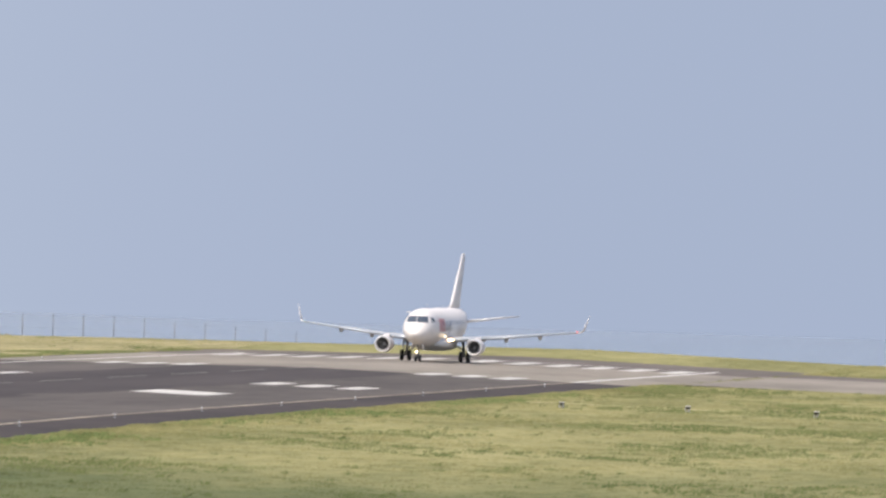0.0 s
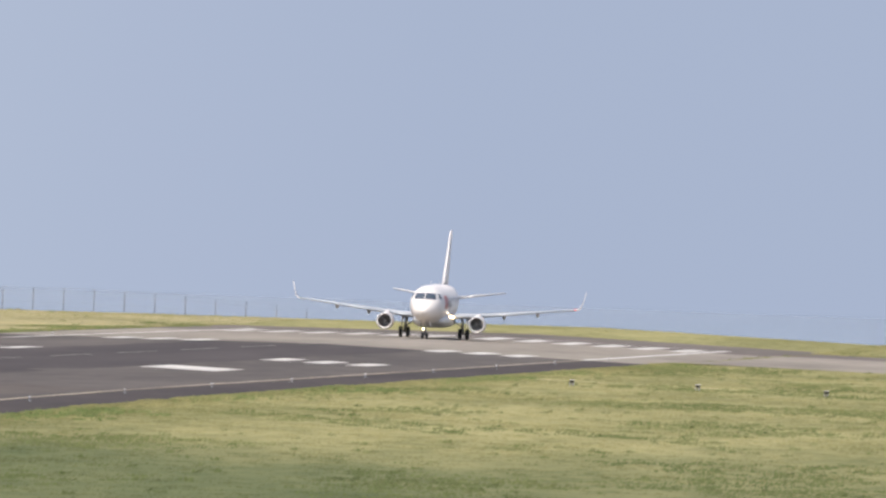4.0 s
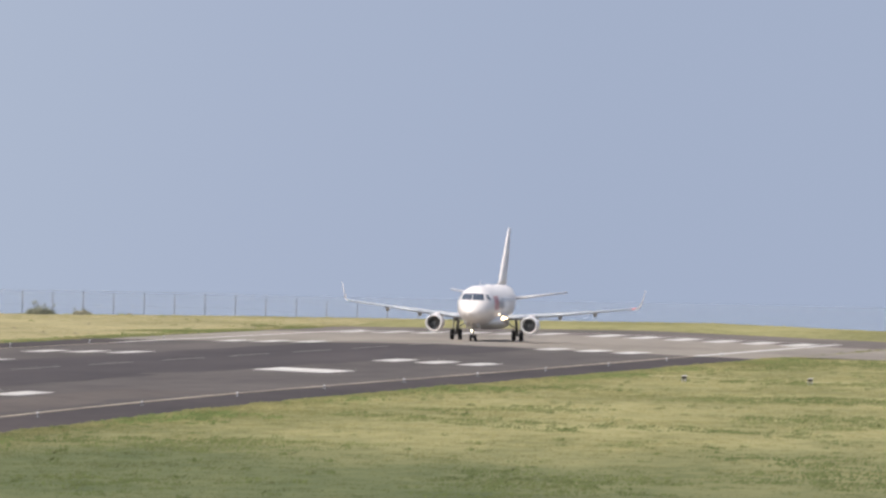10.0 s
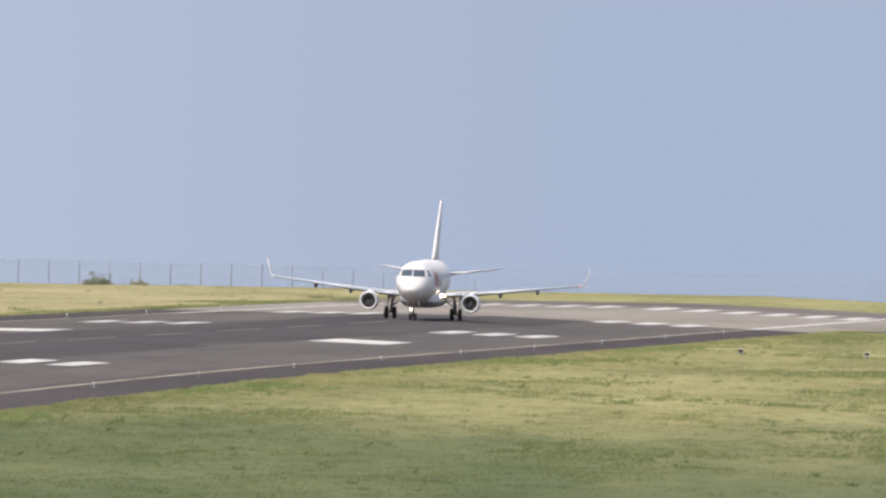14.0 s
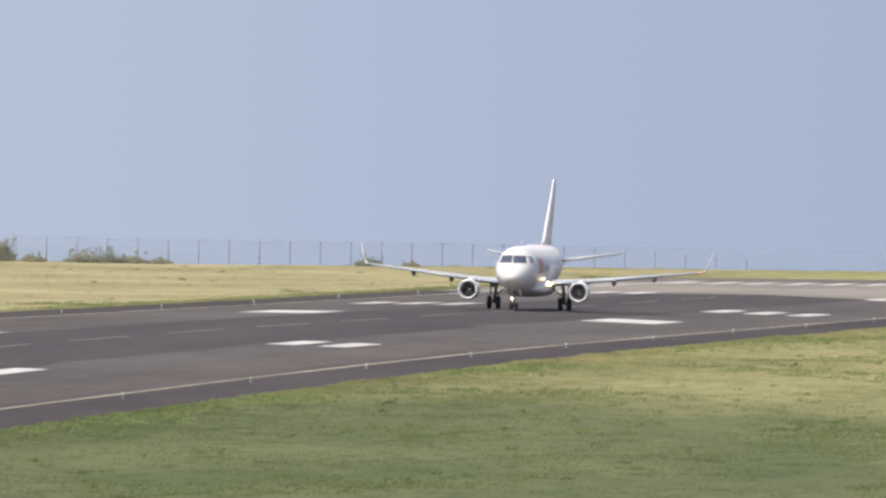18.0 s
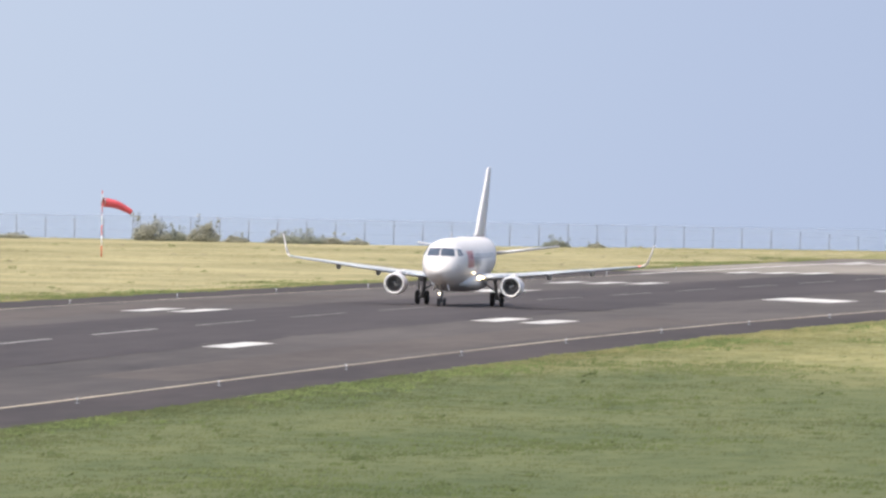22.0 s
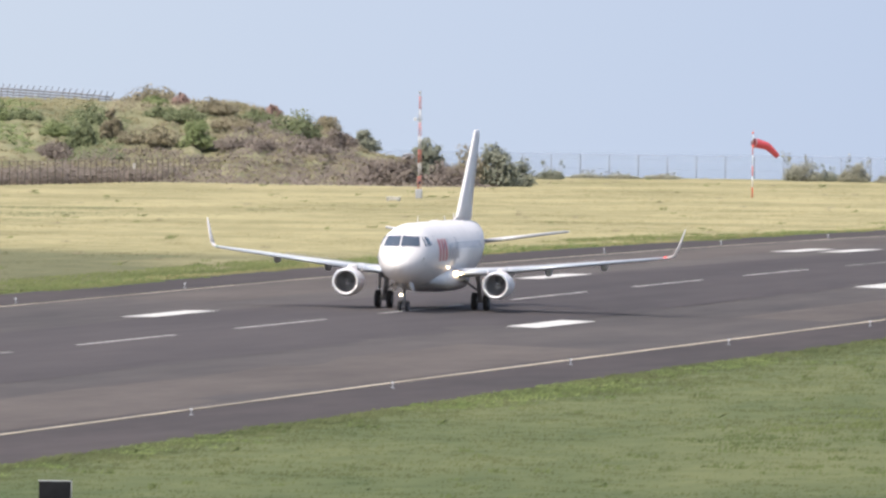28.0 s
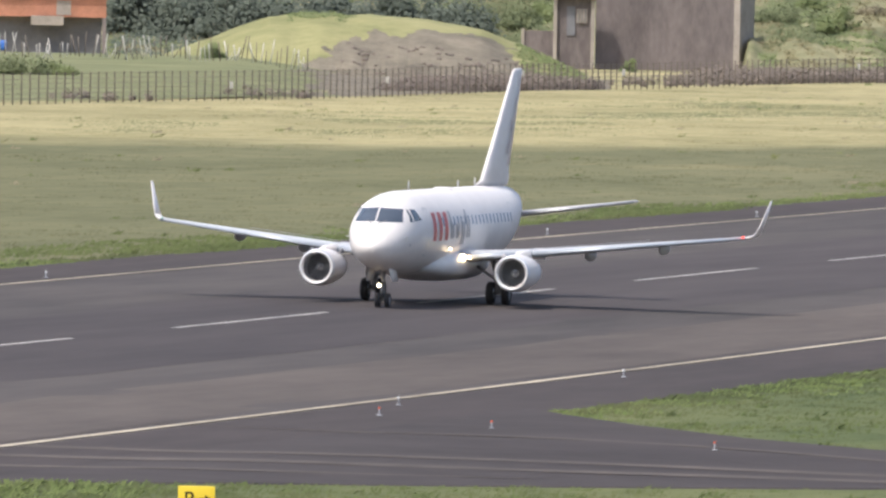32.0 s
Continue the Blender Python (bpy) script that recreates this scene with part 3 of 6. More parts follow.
def taxiway():
    verts, faces = [], []
    for (ax, ay), (bx, by) in zip(TAXI_UP, TAXI_LO):
        for k in range(11):
            q = min(max(k - 1, 0), 8) / 8
            x, y = ax + (bx - ax) * q, ay + (by - ay) * q + (0.5 if k == 0 else -0.5 if k == 10 else 0)
            verts.append((x, y, land_z(x, y) + (-0.06 if k in (0, 10) else 0.012 if x < 27.5 else 0.06)))
    for i in range(len(TAXI_UP) - 1):
        for k in range(10):
            a = i * 11 + k
            faces.append((a, a + 11, a + 12, a + 1))
    ob = from_lists("taxiway", verts, faces, M_TAXI)
    tagged(ob, "dark asphalt taxiway joining the runway", "taxiway", kind="structure")
    for line, w in ((((20.5, -406), (29.3, -404.5), (38.5, -405.5), (52, -418), (70, -433)), 0.8), (((18, -436), (24.9, -432), (31.7, -428.7), (40.6, -427), (54, -428), (70, -438)), 1.3), (((17, -448), (23.5, -442.6), (31.4, -437.5), (40.4, -436), (50, -433), (66, -440)), 1.4), (((20, -457), (27, -450), (34, -446), (42, -443)), 1.0)):
        vs, fs, pts = [], [], []
        for i in range(len(line) - 1):          # a smooth bend through the corners
            p0, p1, p2, p3 = (Vector(line[min(max(i + d, 0), len(line) - 1)]) for d in (-1, 0, 1, 2))
            for q in (0, 0.2, 0.4, 0.6, 0.8):
                pts.append(p1 + 0.5 * q * ((p2 - p0) + q * ((2 * p0 - 5 * p1 + 4 * p2 - p3) + q * (3 * p1 - p0 - 3 * p2 + p3))))
        for i, (x, y) in enumerate(pts):
            h = w * min(1, 0.15 + i / 5, 0.15 + (len(pts) - 1 - i) / 5) * (1 + 0.35 * noise.noise((x * 0.3, y * 0.3, 4.0)))
            lift = 0.02 + 0.055 * min(max((x - 27.0) / 2.6, 0), 1)
            vs.extend(((x, y - h, land_z(x, y - h) + lift), (x, y + h, land_z(x, y + h) + lift)))
        for i in range(len(pts) - 1):
            fs.append((2 * i, 2 * i + 2, 2 * i + 3, 2 * i + 1))
        st = from_lists("worn_track", vs, fs, M_TAR)
        st.parent = ob


taxiway()

# ---- sea ----
sea = from_lists("water", [(-4200, 1140, -21), (4200, 1140, -21), (4200, 3480, -21), (-4200, 3480, -21)], [(0, 1, 2, 3)], M_SEA)
tagged(sea, "calm grey-blue sea under haze", "sea", kind="structure")

def backdrop():
    """The hazy sky low over the sea."""
    verts, faces = [], []
    for i in range(61):
        p = polar(40 - i * 1.3, 4700)
        verts.extend(((p.x, p.y, -80), (p.x, p.y, 900)))
    for i in range(60):
        faces.append((2 * i, 2 * i + 2, 2 * i + 3, 2 * i + 1))
    ob = from_lists("backdrop", verts, faces, M_SKY)
    tagged(ob, "pale blue hazy sky above the sea", "sky", kind="structure")


backdrop()

# ---- airliner ----
FUS = [(3.00, 2.50, 0.030, 0.030), (2.94, 2.50, 0.220, 0.200), (2.75, 2.52, 0.480, 0.430), (2.40, 2.57, 0.760, 0.700), (1.90, 2.66, 1.000, 0.950), (1.30, 2.80, 1.190, 1.180), (0.60, 2.93, 1.340, 1.380),
       (-0.30, 3.02, 1.440, 1.550), (-1.40, 3.03, 1.490, 1.650), (-2.60, 3.05, 1.505, 1.675), (-6.00, 3.05, 1.505, 1.675), (-11.00, 3.05, 1.505, 1.675), (-17.50, 3.05, 1.505, 1.675), (-19.50, 3.10, 1.480, 1.620),
       (-21.50, 3.22, 1.370, 1.470), (-23.50, 3.45, 1.160, 1.240), (-25.40, 3.71, 0.860, 0.940), (-27.00, 3.88, 0.530, 0.600), (-28.00, 3.98, 0.280, 0.330), (-28.40, 4.02, 0.100, 0.120)]
FUS_A = np.array(FUS[::-1])


def fus_at(y):
    return [float(np.interp(y, FUS_A[:, 0], FUS_A[:, k])) for k in (1, 2, 3)]


def fus_front(x, z):
    """How far forward the nose's skin lies at that breadth and height."""
    lo, hi = -4.0, 3.0
    for _ in range(40):
        y = 0.5 * (lo + hi)
        c, w, h = fus_at(y)
        if (x / w) ** 2 + ((z - c) / h) ** 2 > 1:
            hi = y
        else:
            lo = y
    return 0.5 * (lo + hi)


def fus_side(y, z):
    c, w, h = fus_at(y)
    return w * math.sqrt(max(0.0, 1 - ((z - c) / h) ** 2))


def patch(corners, lift, side=0, n=6):
    """A four-cornered patch laid on the fuselage. side 0: corners (x, z) seen from the front; 1 or -1: corners (y, z) seen from that side."""
    bm = bmesh.new()
    grid = []
    for j in range(n + 1):
        row = []
        for i in range(n + 1):
            u, v = i / n, j / n
            p = [(1 - u) * (1 - v) * corners[0][k] + u * (1 - v) * corners[1][k] + u * v * corners[2][k] + (1 - u) * v * corners[3][k] for k in (0, 1)]
            if side == 0:
                y = fus_front(p[0], p[1])
                c, w, h = fus_at(y)
                nrm = Vector((p[0] / w ** 2, 0.45, (p[1] - c) / h ** 2)).normalized()
                row.append(bm.verts.new(Vector((p[0], y, p[1])) + nrm * lift))
            else:
                c, w, h = fus_at(p[0])
                x = fus_side(p[0], p[1])
                nrm = Vector((x / w ** 2, 0, (p[1] - c) / h ** 2)).normalized()
                q = Vector((x, p[0], p[1])) + nrm * lift
                row.append(bm.verts.new((q.x * side, q.y, q.z)))
        grid.append(row)
    for a, b in zip(grid, grid[1:]):
        for i in range(n):
            bm.faces.new((a[i], a[i + 1], b[i + 1], b[i]))
    bmesh.ops.recalc_face_normals(bm, faces=bm.faces)
    return bm


def foil(le, chord, thick, n=9, vertical=False, cant=0.0):
    """A wing section as a ring: le = (x, y, z) of the leading edge, chord runs aft (-y)."""
    up, down = [], []
    for i in range(n + 1):
        s = (1 - math.cos(math.pi * i / n)) / 2
        t = thick * 2.6 * (0.2969 * math.sqrt(s) - 0.126 * s - 0.3516 * s * s + 0.2843 * s ** 3 - 0.1015 * s ** 4)
        up.append((s, t))
        down.append((s, -t * 0.75))
    ring = up + down[-2:0:-1]
    out = []
    for s, t in ring:
        y = le[1] - s * chord
        if vertical:
            out.append((le[0] + t * math.cos(cant), y, le[2] + t * math.sin(cant)))
        else:
            out.append((le[0], y, le[2] + t))
    return out


def wheel(parent, x, y, r, w):
    tyre = part("tyre", lathe([(-w / 2, r * 0.55), (-w / 2, r * 0.86), (-w * 0.36, r * 0.97), (0, r), (w * 0.36, r * 0.97), (w / 2, r * 0.86), (w / 2, r * 0.55)], "X", 28, (x, y, r)), M_TYRE, parent)
    part("rim", lathe([(-w * 0.42, 0.02), (-w * 0.42, r * 0.3), (-w * 0.3, r * 0.5), (-w * 0.45, r * 0.56), (w * 0.45, r * 0.56), (w * 0.3, r * 0.5), (w * 0.42, r * 0.3), (w * 0.42, 0.02)], "X", 24, (x, y, r)), M_STEEL, parent)
    return tyre


def airliner():
    jet = thing("airliner", pose(0, 829, run_z(829), 0, 0, 180), "white twin-engine regional jet rolling along the runway with landing lights on", "airplane")
    n = 40
    rings = []
    for i in range(len(FUS) - 1):
        a, b = FUS[i], FUS[i + 1]
        k = 3 if abs(a[0] - b[0]) < 3 else 4
        for j in range(k):
            t = j / k
            y = a[0] + (b[0] - a[0]) * t
            c, w, h = fus_at(y)
            rings.append([(w * math.cos(2 * math.pi * q / n), y, c + h * math.sin(2 * math.pi * q / n)) for q in range(n)])
    c, w, h = FUS[-1][1:]
    rings.append([(w * math.cos(2 * math.pi * q / n), FUS[-1][0], c + h * math.sin(2 * math.pi * q / n)) for q in range(n)])
    body = part("fuselage", loft(rings), M_WHITE, jet, "glossy white fuselage with red and grey lettering blocks")
    # windscreen
    for s in (1, -1):
        part("windscreen_pane", patch([(0.025 * s, 3.53), (0.98 * s, 3.51), (0.84 * s, 4.04), (0.025 * s, 4.09)], 0.012), M_GLASS, body, "dark windscreen glass")
        part("side_window", patch([(0.72, 3.53), (0.40, 3.54), (0.26, 4.02), (0.36, 4.03)], 0.012, s), M_GLASS, body, "dark cockpit side window")
        part("side_window", patch([(0.26, 3.55), (-0.78, 3.60), (-0.42, 4.00), (0.08, 4.03)], 0.012, s), M_GLASS, body, "dark cockpit side window")
        for i in range(22):
            y = -3.4 - i * 0.79
            part("cabin_window", patch([(y - 0.13, 3.30), (y + 0.13, 3.30), (y + 0.13, 3.66), (y - 0.13, 3.66)], 0.008, s, 2), M_CABIN, body)
        # lettering as plain blocks
        for i in range(3):
            y = -2.55 - i * 1.22
            part("red_decal", patch([(y - 0.14, 2.72), (y - 0.86, 2.72), (y - 0.94, 3.86), (y - 0.20, 3.86)], 0.016, s, 5), M_RED, body, "red lettering block")
        for i, (top, low) in enumerate(((3.9, 2.78), (3.35, 2.78), (3.55, 2.5), (3.9, 2.78))):
            y = -6.35 - i * 1.15
            part("grey_decal", patch([(y - 0.02, low), (y - 0.30, low), (y - 0.34, top), (y - 0.06, top)], 0.016, s, 5), M_GREYDECAL, body, "grey lettering stroke")
            part("grey_decal", patch([(y - 0.46, low), (y - 0.74, low), (y - 0.74, 3.4), (y - 0.46, 3.4)], 0.016, s, 5), M_GREYDECAL, body, "grey lettering stroke")
        for y0, y1 in ((-1.55, -2.35), (-20.2, -20.9)):
            for a, b, z0, z1 in ((y0, y0 - 0.03, 2.15, 4.05), (y1, y1 - 0.03, 2.15, 4.05), (y0, y1, 4.03, 4.06), (y0, y1, 2.13, 2.16)):
                part("door_seam", patch([(a, z0), (b, z0), (b, z1), (a, z1)], 0.007, s, 6), M_SEAM, body)
        part("static_port", patch([(1.0, 2.55), (0.88, 2.55), (0.88, 2.67), (1.0, 2.67)], 0.010, s, 2), M_SEAM, body)
        part("pitot_probe", tube((s * 1.15, 1.25, 2.9), (s * 1.27, 1.55, 2.9), 0.025), M_STEEL, body)
        part("wiper", tube((s * 0.10, fus_front(s * 0.10, 3.42) + 0.02, 3.44), (s * 0.42, fus_front(s * 0.42, 3.62) + 0.02, 3.62), 0.014, 6), M_DARK, body)
    for y, h in ((-4.6, 0.42), (-15.3, 0.30), (-19.0, 0.38)):
        part("blade_antenna", loft([foil((0, y, 4.70), 0.34, 0.05, 5, True), foil((0, y - 0.16, 4.70 + h), 0.16, 0.03, 5, True)]), M_WHITE, body)
    part("satcom_fairing", loft([[(0.42 * r * math.cos(a), -12.2 + 0.9 * r * math.sin(a), 4.66 + hh) for a in [2 * math.pi * k / 20 for k in range(20)]] for r, hh in ((1, 0.0), (0.9, 0.06), (0.6, 0.10), (0.1, 0.11))]), M_WHITE, body)
    # belly fairing
    rings = []
    for y, w, z0, z1 in ((-4.4, 0.5, 1.50, 1.8), (-5.6, 1.15, 1.26, 2.0), (-7.0, 1.55, 1.06, 2.2), (-8.8, 1.72, 0.95, 2.35), (-13.0, 1.74, 0.95, 2.35), (-15.0, 1.5, 1.12, 2.2), (-16.8, 1.0, 1.42, 2.0), (-18.0, 0.4, 1.55, 1.75)):
        ring = []
        for k in range(28):
            a = 2 * math.pi * k / 28
            cx, cz = math.copysign(abs(math.cos(a)) ** 0.75, math.cos(a)), math.copysign(abs(math.sin(a)) ** 0.75, math.sin(a))
            ring.append((w * cx, y, (z0 + z1) / 2 + (z1 - z0) / 2 * cz))
        rings.append(ring)
    part("belly_fairing", loft(rings), M_BELLY, jet, "pale grey belly fairing")
    # wings, with slats, fairings and winglets
    for s in (1, -1):
        secs = [((0.6 * s, -8.0, 1.88), 6.3, 1.25), ((1.5 * s, -8.6, 1.95), 5.7, 1.15), ((4.2 * s, -10.05, 2.16), 4.0, 0.78), ((8.25 * s, -12.25, 2.58), 2.75, 0.52), ((12.30 * s, -14.5, 3.00), 1.55, 0.30)]
        wing = part("wing", loft([foil(*q) for q in secs]), M_WING, jet, "light grey swept wing")
        part("slat", loft([foil((le[0], le[1] + 0.03, le[2] - 0.01), ch * 0.14, th * 0.62, 6) for le, ch, th in secs[1:3]]), M_METAL, wing, "polished metal leading edge slat")
        part("slat", loft([foil((le[0], le[1] + 0.03, le[2] - 0.01), ch * 0.15, th * 0.62, 6) for le, ch, th in secs[2:]]), M_METAL, wing, "polished metal leading edge slat")
        let = [((12.30 * s, -14.5, 3.00), 1.55, 0.30), ((12.60 * s, -14.95, 3.16), 1.25, 0.22), ((12.77 * s, -15.35, 3.60), 0.95, 0.16), ((13.04 * s, -16.0, 4.55), 0.42, 0.09)]
        part("winglet", loft([foil(le, ch, th, 9, True, 0.0) for le, ch, th in let[1:]]), M_WHITE, wing, "upturned white winglet")
        part("wing_tip", loft([[(le[0], q[1], q[2]) for q in foil(le, ch, th)] for le, ch, th in (((12.29 * s, -14.5, 3.00), 1.55, 0.30), ((12.52 * s, -14.8, 3.08), 1.35, 0.28), ((12.65 * s, -15.0, 3.22), 1.18, 0.24))]), M_WHITE, wing)
        part("navigation_light", lathe([(-0.08, 0.015), (-0.04, 0.05), (0.04, 0.05), (0.08, 0.015)], "Y", 10, (12.20 * s, -14.42, 3.05)), M_NAVRED if s < 0 else M_NAVGREEN, wing, "red wingtip light" if s < 0 else "green wingtip light")
        for x, y, z in ((2.9, -13.3, 1.80), (6.0, -13.5, 2.12), (8.9, -14.4, 2.46)):
            prof = [(1.0, 0.03), (0.7, 0.14), (0.2, 0.20), (-0.5, 0.19), (-1.1, 0.10), (-1.5, 0.02)]
            part("flap_fairing", loft([[(x * s + r * 0.75 * math.cos(a), y + t, z + r * 1.25 * math.sin(a)) for a in [2 * math.pi * k / 14 for k in range(14)]] for t, r in prof]), M_WING, wing, "grey flap track fairing")
        part("flap_seam", loft([[(x * s, y, z + 0.10), (x * s, y - 0.03, z + 0.10), (x * s, y - 0.03, z + 0.08)] for x, y, z in ((1.7, -13.0, 2.05), (4.2, -13.0, 2.28), (8.4, -14.1, 2.70))]), M_SEAM, wing)
        # engine
        ex, ez, ey = 4.06 * s, 1.42, 1.35
        def turned(prof, n=40, cap=False):
            return lathe([(y + ey, r * 0.82) for y, r in prof], "Y", n, (ex, 0, ez), cap)
        eng = part("engine_nacelle", turned([(-7.86, 0.70), (-7.80, 0.80), (-7.88, 0.87), (-8.2, 0.925), (-8.8, 0.945), (-9.6, 0.90), (-10.6, 0.80), (-11.6, 0.66), (-11.6, 0.60), (-11.0, 0.60)]), M_WHITE, jet, "white engine nacelle with a pale intake lip")
        part("intake_lip", turned([(-8.10, 0.70), (-7.90, 0.715), (-7.77, 0.755), (-7.745, 0.80), (-7.80, 0.855), (-8.02, 0.913), (-8.10, 0.70)]), M_LIP, eng, "pale metal intake lip")
        part("intake_duct", turned([(-8.05, 0.702), (-8.3, 0.69), (-8.9, 0.69)]), M_DUCT, eng, "grey intake duct")
        fan = part("fan", lathe([(-8.66 + ey, 0.10), (-8.60 + ey, 0.16), (-8.78 + ey, 0.17)], "Y", 24, (ex, 0, ez)), M_FAN, eng, "dark fan")
        blade = None
        for k in range(22):
            if blade is None:
                bm = bmesh.new()
                q = [(0.11, 0, 0), (0.555, 0.05, 0.0), (0.555, 0.22, -0.16), (0.11, 0.22, -0.12)]
                bm.faces.new([bm.verts.new((r * math.cos(t), y, r * math.sin(t))) for r, t, y in q])
                blade = ob = part("fan_blade", bm, M_FAN, eng, smooth=False)
            else:
                ob = new("fan_blade", blade.data)
                ob.parent = eng
            ob.matrix_basis = Matrix.Translation((ex, -8.62 + ey, ez)) @ Matrix.Rotation(2 * math.pi * k / 22, 4, "Y")
        part("fan_hub", turned([(-8.30, 0.02), (-8.40, 0.09), (-8.62, 0.17), (-8.85, 0.18)], 20, True), M_FAN, eng)
        part("fan_backing", turned([(-8.9, 0.02), (-8.9, 0.69)], 32), M_DUCT, eng)
        part("exhaust_cone", turned([(-11.6, 0.45), (-12.5, 0.42), (-12.9, 0.30), (-13.5, 0.08)], 24, True), M_STEEL, eng)
        part("pylon", loft([[(ex + dx, y, z) for dx, y, z in ((-0.12, -8.1, 2.28), (0.12, -8.1, 2.28), (0.16, -12.8, 2.36), (-0.16, -12.8, 2.36))], [(ex + dx, y, z) for dx, y, z in ((-0.15, -7.4, 2.08), (0.15, -7.4, 2.08), (0.2, -12.9, 1.9), (-0.2, -12.9, 1.9))]]), M_WHITE, eng)
        part("nacelle_strake", loft([[(ex - s * 0.60, -7.6, ez + 0.56), (ex - s * 0.62, -7.6, ez + 0.58), (ex - s * 0.61, -8.6, ez + 0.54)], [(ex - s * 0.70, -8.2, ez + 0.78), (ex - s * 0.71, -8.2, ez + 0.79), (ex - s * 0.70, -8.6, ez + 0.77)]]), M_WHITE, eng)
        # main gear
        gear = part("main_gear", tube((2.62 * s, -11.35, 0.48), (2.40 * s, -11.45, 2.1), 0.12, 14), M_STEEL, jet, "main landing gear with twin black tyres")
        part("axle", tube((2.25 * s, -11.35, 0.48), (3.0 * s, -11.35, 0.48), 0.07), M_STEEL, gear)
        part("side_brace", tube((2.55 * s, -11.38, 1.0), (1.45 * s, -11.3, 1.75), 0.06), M_STEEL, gear)
        part("drag_brace", tube((2.58 * s, -11.38, 0.85), (2.45 * s, -10.4, 1.85), 0.05), M_STEEL, gear)
        part("gear_door", box(2.86 * s - 0.02, 2.86 * s + 0.02, -11.8, -10.9, 1.0, 1.9, 0.01), M_WHITE, gear, "white gear door")
        for x in (2.30, 2.95):
            wheel(gear, x * s, -11.35, 0.48, 0.30)
        # tailplane
        part("tailplane", loft([foil(*q) for q in (((0.3 * s, -25.2, 3.46), 3.2, 0.60), ((0.8 * s, -25.6, 3.50), 2.9, 0.55), ((5.0 * s, -28.6, 4.10), 1.25, 0.26))]), M_WHITE, jet, "white tailplane")
        part("tail_leading_edge", loft([foil((x, y + 0.02, z - 0.01), c * 0.16, th * 0.72, 6) for (x, y, z), c, th in (((0.8 * s, -25.6, 3.50), 2.9, 0.55), ((5.0 * s, -28.6, 4.10), 1.25, 0.26))]), M_STEEL, jet, "dull metal tailplane leading edge")
        # root landing lights
        for lx, lr in ((1.66, 0.14), (1.90, 0.07)):
            part("landing_light", lathe([(-0.10, 0.02), (0.0, lr), (0.05, lr * 0.85), (0.09, 0.02)], "Y", 18, (lx * s, -8.42 - 0.5 * (lx - 1.66), 1.98)), M_LAMP if s < 0 else M_LENS, jet, "glowing warm landing light" if s < 0 else "unlit landing light lens")
        part("wing_inspection_light", lathe([(-0.06, 0.02), (0.0, 0.055), (0.04, 0.02)], "Y", 12, (1.50 * s, -6.4, 2.34)), M_LAMP2 if s < 0 else M_LENS, jet, "small glowing light" if s < 0 else "small unlit light")
    # fin
    fin = part("fin", loft([foil((0, -18.4, 4.66), 8.0, 0.15, 9, True), foil((0, -20.6, 4.92), 6.2, 0.75, 9, True), foil((0, -21.5, 5.5), 5.3, 0.80, 9, True), foil((0, -27.0, 9.42), 2.1, 0.36, 9, True), foil((0, -27.3, 9.54), 1.7, 0.15, 9, True)]), M_WHITE, jet, "tall white tail fin")
    rud = []
    for (y, z), ch, th in (((-21.5, 5.5), 5.3, 0.80), ((-24.25, 7.46), 3.7, 0.58), ((-26.9, 9.35), 2.15, 0.37)):
        rud.append([(x, yy, z) for x, yy, zz in foil((0, y - 0.70 * ch, z), 0.31 * ch, th * 0.40, 9, True)])
    part("rudder", loft(rud), M_EMBLEM, fin, "pale lilac-grey rudder")
    for s in (1, -1):
        for i, (back, h, w) in enumerate(((0.62, 0.50, 0.16), (0.74, 0.62, 0.14), (0.60, 0.44, 0.18), (0.78, 0.56, 0.13), (0.66, 0.50, 0.17), (0.80, 0.40, 0.12), (0.70, 0.46, 0.15))):
            z0 = 6.0 + i * 0.47
            rows = []
            for z in (z0, z0 + h):
                k = (z - 5.5) / 3.92
                y, ch, th = -21.5 - 5.5 * k, 5.3 - 3.2 * k, 0.80 - 0.44 * k
                rows.append([(s * (th * 0.30 * (1.25 - f) + 0.03), y - f * ch, z) for f in (back + 0.03 * (z - z0), back + 0.6 * w)])
            bm = bmesh.new()
            bm.faces.new([bm.verts.new(p) for p in (*rows[0], *rows[1][::-1])])
            part("fin_decal", bm, M_FINMARK, fin, "muted plum decal stroke", smooth=False)
    # nose gear
    ng = part("nose_gear", tube((0, 0, 0.33), (0, -0.12, 1.9), 0.085, 14), M_STEEL, jet, "nose landing gear with twin tyres and a glowing light")
    part("axle", tube((-0.28, 0, 0.31), (0.28, 0, 0.31), 0.05), M_STEEL, ng)
    part("torque_link", loft([[(-0.05, 0.10, 0.45), (0.05, 0.10, 0.45), (0.05, 0.14, 0.45)], [(-0.05, 0.28, 0.75), (0.05, 0.28, 0.75), (0.05, 0.32, 0.75)], [(-0.05, 0.08, 1.05), (0.05, 0.08, 1.05), (0.05, 0.12, 1.05)]]), M_STEEL, ng)
    part("drag_brace", tube((0, 0.0, 1.0), (0, 1.0, 1.75), 0.05), M_STEEL, ng)
    for s in (1, -1):
        wheel(ng, 0.20 * s, 0, 0.31, 0.19)
        part("gear_door", loft([[(0.34 * s, 0.9, 1.75), (0.37 * s, 0.9, 1.75), (0.37 * s, -0.5, 1.68), (0.34 * s, -0.5, 1.68)], [(0.52 * s, 0.85, 1.12), (0.55 * s, 0.85, 1.12), (0.55 * s, -0.45, 1.08), (0.52 * s, -0.45, 1.08)]]), M_WHITE, ng, "white gear door")
